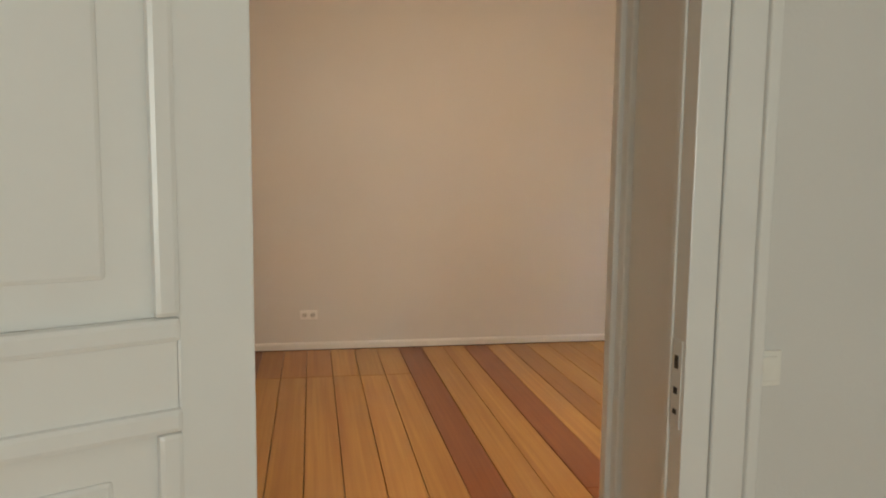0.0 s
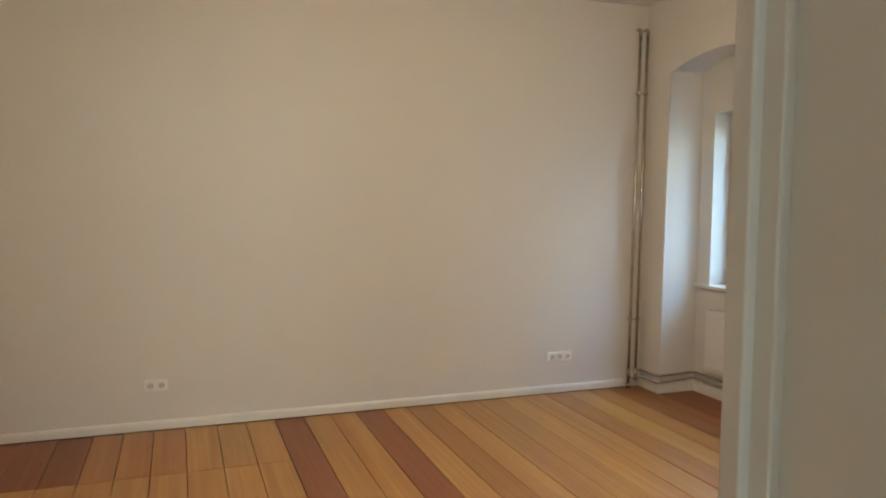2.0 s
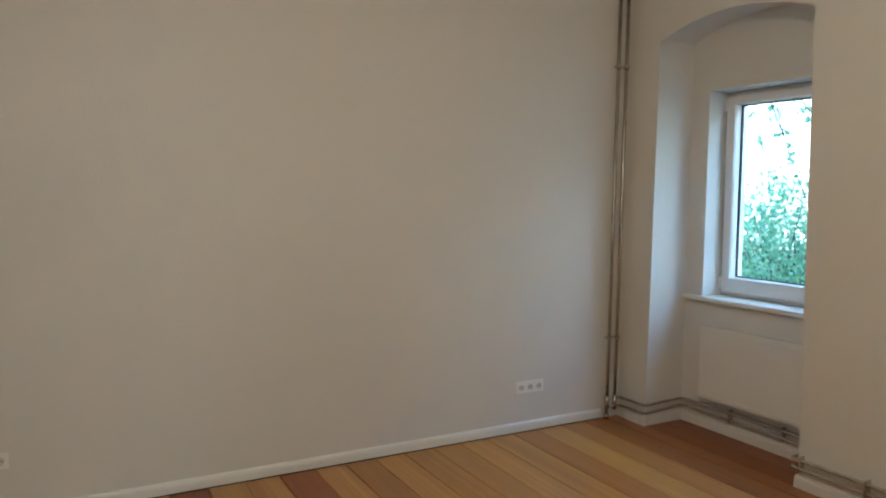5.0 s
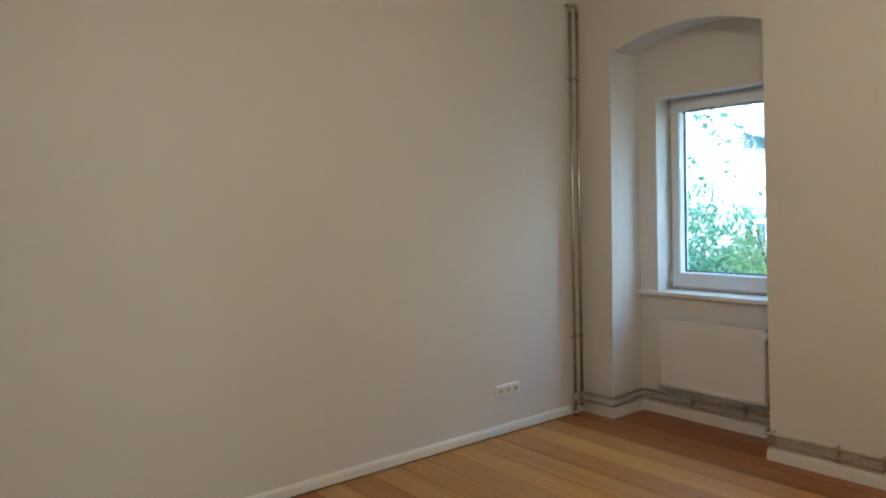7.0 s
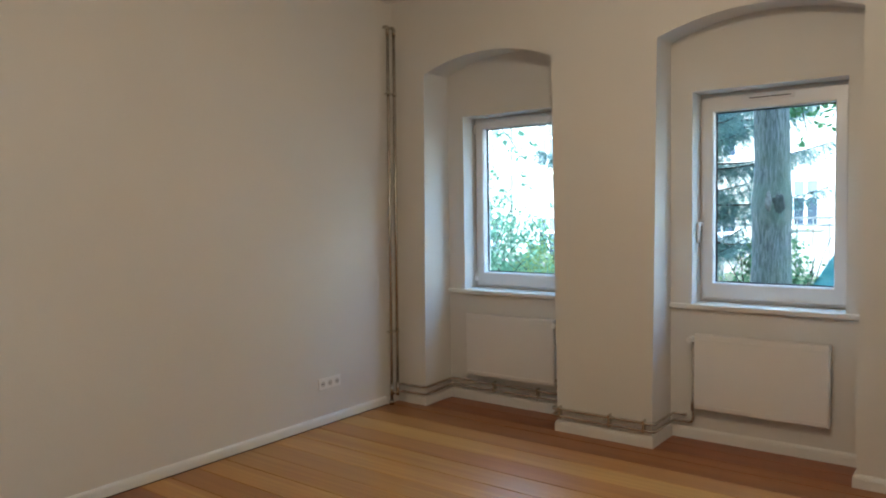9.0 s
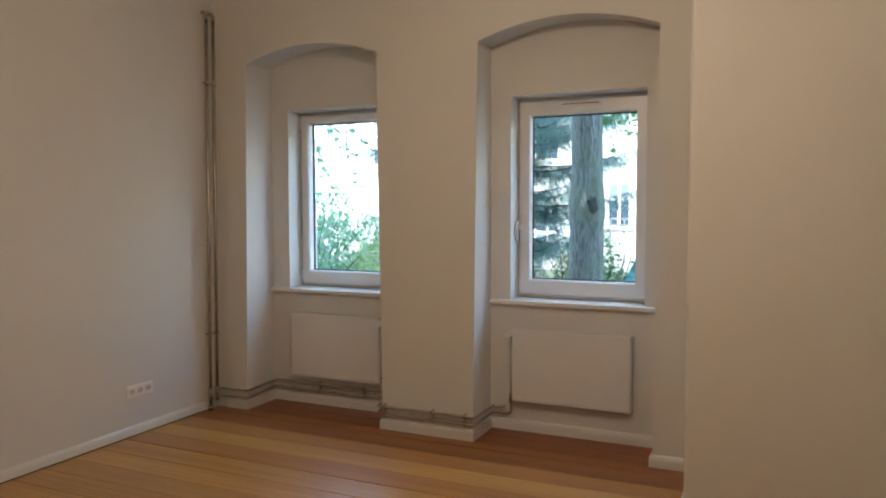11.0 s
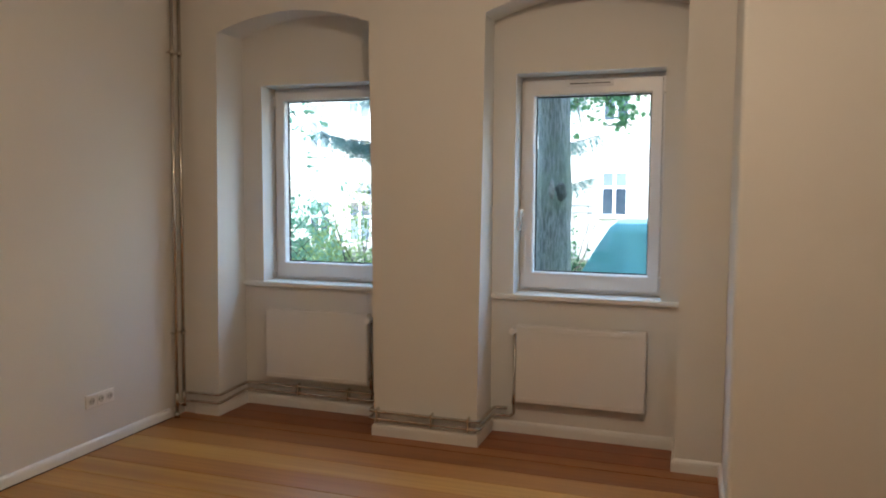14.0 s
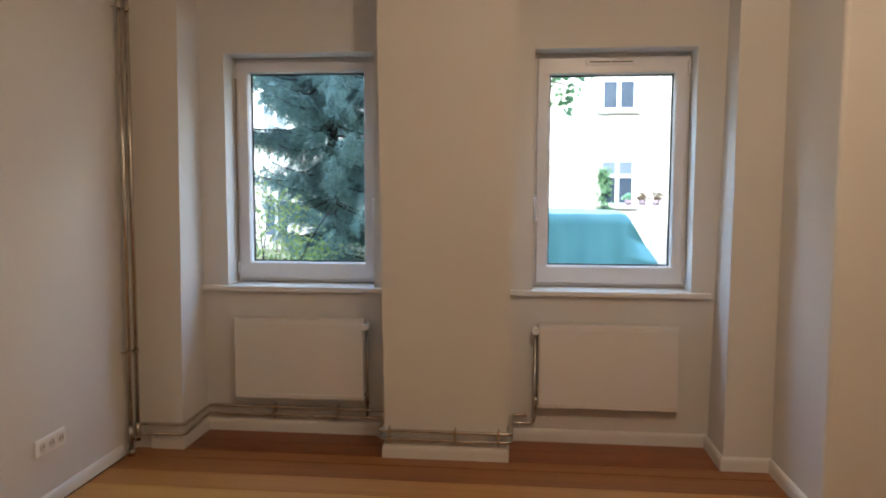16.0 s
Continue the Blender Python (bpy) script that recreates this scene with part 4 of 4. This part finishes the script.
def maple():
    x, y = 9.2, 4.84
    tree = empty("maple_tree", (x, y, GROUND), "tall maple with grey-green furrowed bark beside a window", "tree")
    zs = np.arange(GROUND, 7.6, 0.05)
    line = [(x + 0.02 * math.sin(z * 0.8), y - 0.045 + 0.02 * z + 0.012 * math.sin(z * 1.9), z) for z in zs]
    radii = [0.238 - 0.012 * z + 0.10 * math.exp(-(z + 1) * 2.2) + 0.022 * math.exp(-((z - 1.55) / 0.22) ** 2) for z in zs]
    limb("trunk", line, radii, BARK, tree, 0.012, 72)
    # scar of a lost branch, with a lip
    bm = bmesh.new()
    bmesh.ops.create_icosphere(bm, subdivisions=3, radius=1.0)
    for v in bm.verts:
        r = 1 + 0.25 * noise.noise(v.co * 2.3)
        v.co = Vector((x - 0.215 + 0.022 * v.co.x * r, y - 0.03 + 0.036 * v.co.y * r, 1.60 + 0.125 * v.co.z * r))
    hang(part("branch_scar", bm, SCAR, smooth=True), tree)
    bm = bmesh.new()
    bmesh.ops.create_icosphere(bm, subdivisions=3, radius=1.0)
    for v in bm.verts:
        r = 1 + 0.3 * noise.noise(v.co * 2.0 + Vector((3, 0, 0)))
        v.co = Vector((x - 0.165 + 0.045 * v.co.x * r, y - 0.125 + 0.085 * v.co.y * r, 1.58 + 0.12 * v.co.z * r))
    hang(part("burl", bm, OLD_BARK, smooth=True), tree)
    for k in range(9):
        heading, z = k * 2.4 + 0.4, 3.0 + 0.45 * k
        way = Vector((math.cos(heading), math.sin(heading), 0))
        pts = [Vector((x, y + 0.03, z)) + way * d + Vector((0, 0, 0.55 * d - 0.10 * d * d)) for d in (0, 0.6, 1.3, 2.1, 3.0)]
        limb("limb", pts, [0.09, 0.07, 0.05, 0.03, 0.012], BARK, tree, 0.0, 10)
    # a low spray that hangs into the view, with its twigs
    for pts in ([(9.3, 4.8, 4.3), (10.0, 4.6, 3.7), (10.4, 4.4, 3.1), (10.5, 4.1, 2.5)], [(10.0, 4.6, 3.7), (10.4, 4.75, 3.0), (10.45, 4.65, 2.45)], [(10.4, 4.4, 3.1), (10.6, 3.8, 3.0), (10.6, 3.4, 2.9)]):
        limb("twig", bent(pts, 0.2), list(np.linspace(0.018, 0.004, len(bent(pts, 0.2)))), TWIG, tree, 0.0, 6)

    def low_spray(px, py, pz):
        # three hanging lobes with open sky between them
        edge = min(2.42 + 2.6 * abs(py - 4.12) ** 1.3, 2.45 + 3.0 * abs(py - 4.68) ** 1.3, 2.66 + 2.4 * abs(py - 3.62) ** 1.3)
        return pz > edge + 0.10 * math.sin(py * 17) + 0.06 * math.sin(py * 41 + 1)

    spray = clumps(12, 230, (10.0, 3.1, 2.3), (11.0, 5.6, 3.9), 6, 0.085, low_spray)
    crown = clumps(13, 260, (6.8, 1.9, 5.4), (11.9, 7.7, 9.4), 12, 0.22, lambda a, b, c: ((a - 9.3) / 2.6) ** 2 + ((b - 4.5) / 2.9) ** 2 + ((c - 7.0) / 2.4) ** 2 < 1)
    scatter("crown", MAPLE, np.concatenate([spray, crown]), 0.085, LOBED, 14, 0.7, parent=tree)


def spruce():
    x, y, tall = 12.0, 7.35, 10.0
    tree = empty("spruce_tree", (x, y, GROUND), "blue-green spruce with drooping needled branches in a garden", "tree")
    zs = np.linspace(GROUND, tall, 40)
    limb("trunk", [(x, y, z) for z in zs], [0.115 * (1 - (z - GROUND) / (tall + 1.2)) + 0.01 for z in zs], DARK_BARK, tree, 0.006, 14)
    rng = random.Random(21)
    verts, faces = [], []

    def needle(base, way, side, length, width):
        i = len(verts)
        verts.extend((tuple(base - side * width), tuple(base + way * length), tuple(base + side * width)))
        faces.append((i, i + 1, i + 2))

    def branch(heading, zb, r, droop, fine, near):
        """One bough: it sags from the trunk and lifts at its tip, and needled twigs hang from it like a curtain."""
        out = Vector((math.cos(heading), math.sin(heading), 0))
        across = Vector((-out.y, out.x, 0))
        steps = 9
        pts = [Vector((x, y, zb)) + out * (r * k / steps) + across * (0.06 * r * math.sin(k * 0.9 + heading)) + Vector((0, 0, -droop * r * math.sin(k / steps * 2.3) + 0.10 * r * (k / steps) ** 3)) for k in range(steps + 1)]
        limb("branch", pts, list(np.linspace(0.022, 0.005, len(pts))), DARK_BARK, tree, 0.0, 5)
        for j in range(fine):
            at = 0.10 + 0.90 * (j + rng.random()) / fine
            i = min(steps - 1, int(at * steps))
            q = pts[i].lerp(pts[i + 1], at * steps - i)
            for sign in (-1, 1):
                length = rng.uniform(0.15, 0.52) * (1.2 - 0.65 * at)
                way = (across * sign * rng.uniform(0.1, 0.75) + out * rng.uniform(0.1, 0.6) + Vector((0, 0, rng.uniform(-1.3, -0.3)))).normalized()
                flat = way.cross(Vector((rng.uniform(-1, 1), rng.uniform(-1, 1), 0.7))).normalized()
                third = way.cross(flat)
                n = int(length / (0.018 if near else 0.05))
                for u in range(n):
                    base = q + way * (length * u / n)
                    turn = rng.uniform(0, 6.28)
                    aside = flat * math.cos(turn) + third * math.sin(turn)
                    needle(base, (aside + way * 0.8).normalized(), way, 0.05 if near else 0.09, 0.0105)

    # uneven tiers: height, reach, boughs
    for z, reach, count in ((0.55, 0.8, 7), (0.95, 1.15, 10), (1.35, 1.35, 12), (1.75, 1.35, 12), (2.10, 1.25, 10), (2.45, 1.05, 7), (2.95, 1.25, 10), (3.25, 1.65, 13), (3.6, 1.7, 13), (4.0, 1.7, 11)):
        for k in range(count):
            heading = 6.283 * (k + rng.uniform(-0.35, 0.35)) / count + z * 3.1
            sunny = 1 + 0.45 * max(0.0, -math.sin(heading))      # the open side has grown out further
            branch(heading, z + rng.uniform(-0.12, 0.12), reach * sunny * rng.uniform(0.65, 1.12), rng.uniform(0.14, 0.30), int(36 * reach * sunny) + 10, True)
    # long boughs that reach out past the rest
    for heading, z, r in ((1.74, 2.52, 2.25), (1.66, 2.44, 2.0), (1.50, 2.36, 1.75), (-1.56, 2.35, 2.75), (-1.66, 2.25, 2.4), (-1.60, 1.65, 2.7), (3.6, 2.2, 1.7), (2.2, 3.35, 1.8)):
        branch(heading, z, r, 0.05, 115, True)
    z = 4.5
    while z < tall - 0.3:
        for k in range(10):
            branch(rng.uniform(0, 6.283), z + rng.uniform(-0.2, 0.2), (1.8 * (1 - (z / (tall + 0.6)) ** 1.6) + 0.2) * rng.uniform(0.7, 1.05), 0.2, 14, False)
        z += 0.55
    mesh = bpy.data.meshes.new("needles")
    mesh.from_pydata(verts, [], faces)
    mesh.materials.append(SPRUCE)
    ob = new("needles", mesh)
    ob["kind"] = "stuff"
    hang(ob, tree)


def shrub(name, label, mat, low, high, count, size, seed, twigs=10):
    """A bush: stems fanning from the ground and clumps of leaves with gaps, rounded off towards the top."""
    mid = [(a + b) / 2 for a, b in zip(low, high)]
    bush = empty(name, (mid[0], mid[1], GROUND), label, "shrub")
    rng = random.Random(seed)
    for k in range(twigs):
        end = Vector((rng.uniform(low[0], high[0]), rng.uniform(low[1], high[1]), rng.uniform(mid[2], high[2])))
        start = Vector((mid[0] + rng.uniform(-0.3, 0.3), mid[1] + rng.uniform(-0.4, 0.4), GROUND))
        pts = [start.lerp(end, s) + Vector((0, 0, 0.25 * math.sin(s * math.pi))) for s in (0, 0.25, 0.5, 0.75, 1)]
        limb("stem", pts, [0.016, 0.013, 0.010, 0.007, 0.004], TWIG, bush, 0.0, 5)

    def inside(a, b, c):
        d = ((a - mid[0]) / (high[0] - low[0]) * 2) ** 2 + ((b - mid[1]) / (high[1] - low[1]) * 2) ** 2
        return d < 1 and c < low[2] + (high[2] - low[2]) * (1 - 0.55 * d) + 0.15 * noise.noise(Vector((a, b, seed)) * 1.7)

    scatter("foliage", mat, clumps(seed, count, low, high, 10, 0.10, inside), size, OVAL, seed + 1, 0.4, parent=bush)
    return bush


maple()
spruce()
shrub("shrub", "yellow-green leafy garden bush with thin stems", YELLOW, (8.7, 6.5, -0.9), (10.6, 8.9, 1.6), 700, 0.055, 61, 14)
shrub("shrub", "loose green garden bush below the windows", SHRUB, (8.9, 9.4, -0.9), (11.0, 13.5, 0.9), 420, 0.075, 63, 16)
shrub("shrub", "tall loose bush with pale green leaves", HANGING, (11.5, 9.6, -0.9), (14.0, 13.6, 2.0), 900, 0.095, 71, 26)
shrub("shrub", "dark green bush at the foot of a tree", SHRUB, (9.2, 5.2, -0.9), (10.6, 6.9, 0.75), 190, 0.06, 65, 10)
shrub("shrub", "dark green bush behind a tarpaulin", SHRUB, (11.6, 4.7, -0.9), (12.9, 6.3, 1.2), 420, 0.07, 67, 14)
shrub("shrub", "pale green bush in front of a house", HANGING, (13.5, 11.5, -0.9), (17.0, 16.5, 0.6), 320, 0.10, 69, 14)


def hanging_tree():
    """A slender tree with thin hanging branches and few pale leaves."""
    x, y = 9.2, 10.1
    tree = empty("birch_tree", (x, y, GROUND), "slender tree with thin hanging branches and pale leaves", "tree")
    bole = bent([(x, y + 0.56, GROUND), (x, y + 0.55, 0.8), (x, y + 0.53, 1.6), (x, y + 0.44, 2.32)], 0.4)
    limb("trunk", bole, list(np.linspace(0.085, 0.065, len(bole))), DARK_BARK, tree, 0.006, 10)
    for leader in ([(x, y + 0.44, 2.28), (x, y + 0.50, 2.7), (x, y + 0.52, 3.4), (x + 0.1, y + 0.6, 5.2)], [(x, y + 0.43, 2.28), (x, y + 0.30, 2.55), (x, y + 0.10, 2.88), (x, y - 0.1, 3.4), (x + 0.1, y - 0.5, 5.4)]):
        pts = bent(leader, 0.3)
        limb("leader", pts, list(np.linspace(0.055, 0.03, len(pts))), DARK_BARK, tree, 0.004, 9)
    rng, leaves = random.Random(31), []
    for k in range(17):
        start = Vector((x - 0.6 + rng.uniform(-0.5, 0.6), y + rng.uniform(-1.6, 0.9), rng.uniform(3.0, 4.4)))
        way = Vector((rng.uniform(-0.35, 0.1), rng.uniform(-0.9, -0.1), -1.0))
        long = rng.uniform(1.2, 3.0)
        pts = [start + way * (long * s) + Vector((0, -0.25 * s * s, 0)) + Vector((0.03 * math.sin(9 * s + k), 0.04 * math.sin(7 * s + k), 0)) for s in np.linspace(0, 1, 9)]
        limb("branch", pts, list(np.linspace(0.010, 0.0025, 9)), TWIG, tree, 0.0, 5)
        limb("branch", [Vector((x, y - 0.05, 3.5)), (Vector((x, y - 0.05, 3.5)) + start) / 2 + Vector((0, 0, 0.5)), start], [0.02, 0.014, 0.010], TWIG, tree, 0.0, 5)
        for s in np.linspace(0.35, 1, 12):
            if rng.random() < 0.55:
                p = start + way * (long * s) + Vector((0, -0.25 * s * s, 0))
                leaves.extend([tuple(p + Vector((rng.uniform(-0.06, 0.06), rng.uniform(-0.06, 0.06), rng.uniform(-0.06, 0.02)))) for _ in range(3)])
    scatter("crown", HANGING, np.array(leaves), 0.085, OVAL, 33, 0.2, parent=tree)


hanging_tree()

# ---- the covered load in the yard ----


def covered_load():
    x0, x1, y0, y1, top_z = 11.4, 13.6, 2.60, 4.28, 1.12
    load = empty("covered_trailer", (12.5, 3.45, GROUND), "load under a taut turquoise tarpaulin in the yard", "tarpaulin")
    bm = bmesh.new()
    bmesh.ops.create_grid(bm, x_segments=64, y_segments=64, size=1.0)
    for v in bm.verts:
        # the sheet lies on the top and falls to the ground on all sides, flaring out
        u, w = v.co.x * 1.9, v.co.y * 2.2
        over_x, over_y = max(0.0, abs(u) - 1.0), max(0.0, abs(w) - 1.0)
        fall = min(2.3, (over_x * 2.3 / 0.9) + (over_y * 2.3 / 1.2))
        cx, cy = min(1, max(-1, u)), min(1, max(-1, w))
        px = (x0 + x1) / 2 + cx * (x1 - x0) / 2 + math.copysign(fall * (0.10 if over_x else 0), u)
        py = (y0 + y1) / 2 + cy * (y1 - y0) / 2 + math.copysign(fall * 0.6 if over_y else 0, w)
        pz = top_z - fall + 0.02 * math.cos(cx * 3) - 0.03 * (1 - abs(cx)) * abs(cy)
        fold = 0.06 * noise.noise(Vector((px * 1.2, py * 2.2, pz * 0.7))) + 0.05 * fall * noise.noise(Vector((px * 0.8, py * 5.0, 3.0))) + 0.032 * min(1.0, fall) * math.sin(py * 13 + 2 * noise.noise(Vector((py * 3, pz, 1.0))))
        v.co = Vector((px - fold - (0.03 * fall if over_x else 0), py, max(GROUND, pz + 0.4 * fold)))
    sheet = hang(part("sheet", bm, TARP, smooth=True), load)
    for y in (y0 + 0.1, y1 - 0.1):
        hang(box_part("side_rail", (x0 + 0.05, x1 - 0.05, y - 0.03, y + 0.03, top_z - 0.22, top_z - 0.16), STEEL), load)
    for x in (x0 + 0.12, x1 - 0.12):
        for y in (y0 + 0.1, y1 - 0.1):
            hang(box_part("post", (x - 0.03, x + 0.03, y - 0.03, y + 0.03, GROUND, top_z - 0.22), STEEL), load)


covered_load()


def garden_fence():
    fence = empty("garden_fence", (16.0, 6.2, GROUND), "low weathered metal garden fence with thin bars", "fence")
    for k in range(11):
        y = 5.3 + 0.3 * k
        hang(box_part("post", (15.98, 16.01, y - 0.012, y + 0.012, GROUND, 1.25), STONE), fence)
    for z in (-0.6, 1.1, 1.25):
        hang(box_part("rail", (15.97, 16.02, 5.2, 8.4, z, z + 0.05), STONE), fence)


garden_fence()

# ---- floor boards ----
SEAMS = [-1.80, -1.60, -1.39, -1.18, -0.98, -0.78, -0.575, -0.37, -0.182, 0.010, 0.211, 0.419, 0.617, 0.818, 1.025, 1.221, 1.415, 1.625, 1.813, 2.004, 2.201, 2.399, 2.595, 2.800, 3.005, 3.205, 3.410, 3.610, 3.805]
JOINT = 5.60
floor_ob = bpy.data.objects["floor"]


def board(x0, x1, y0, y1, mat, lift=0.0):
    """One floor board with eased edges, its origin at its own corner."""
    w, l = x1 - x0 - 0.004, y1 - y0 - 0.003
    bm = bmesh.new()
    box(bm, 0, w, 0, l, -0.025, 0)
    bm.normal_update()
    top_edges = [e for e in bm.edges if all(v.co.z > -0.001 for v in e.verts)]
    bmesh.ops.bevel(bm, geom=top_edges, offset=0.002, segments=1, affect="EDGES")
    ob = part("floor_board", bm, mat, floor_ob)
    ob.location = (x0 + 0.002, y0 + 0.0015, lift)
    return ob


dice = random.Random(5)
for a, b in zip(SEAMS, SEAMS[1:]):
    mid = (a + b) / 2
    if 0.82 < mid < 1.02 or 1.42 < mid < 1.62:
        mat = PINE_RED
    elif 1.82 < mid < 2.0 or 3.05 < mid < 3.15 or 3.42 < mid < 3.6:
        mat = PINE_AMBER
    elif mid > 3.61:
        mat = PINE_BROWN
    else:
        mat = PINE
    lift = dice.uniform(-0.0015, 0.0005)
    south, north = SOUTH + 0.002, NORTH - 0.002
    if mid < 0.8:
        end = PINE_DARK if mid < -0.45 else PINE_AMBER if mid < 0.21 else PINE
        board(a, b, south, JOINT, mat, lift)
        board(a, b, JOINT, north, end, lift)
    else:
        cut = dice.uniform(2.6, 3.6) if dice.random() < 0.4 else None
        if cut:
            board(a, b, south, cut, mat, lift)
            board(a, b, cut, north, mat, lift + 0.0004)
        else:
            board(a, b, south, north, mat, lift)
board(3.805, EAST - 0.002, BLOCK_Y + 0.002, NORTH - 0.002, PINE_BROWN)
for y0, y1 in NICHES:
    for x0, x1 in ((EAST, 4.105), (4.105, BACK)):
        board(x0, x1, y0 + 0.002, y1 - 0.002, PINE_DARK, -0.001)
x = HALL_WEST
while x < HALL_EAST - 0.01:
    nxt = min(x + 0.2, HALL_EAST)
    board(x, nxt, HALL_SOUTH, HALL_FACE - 0.021, PINE, -0.001)
    x = nxt
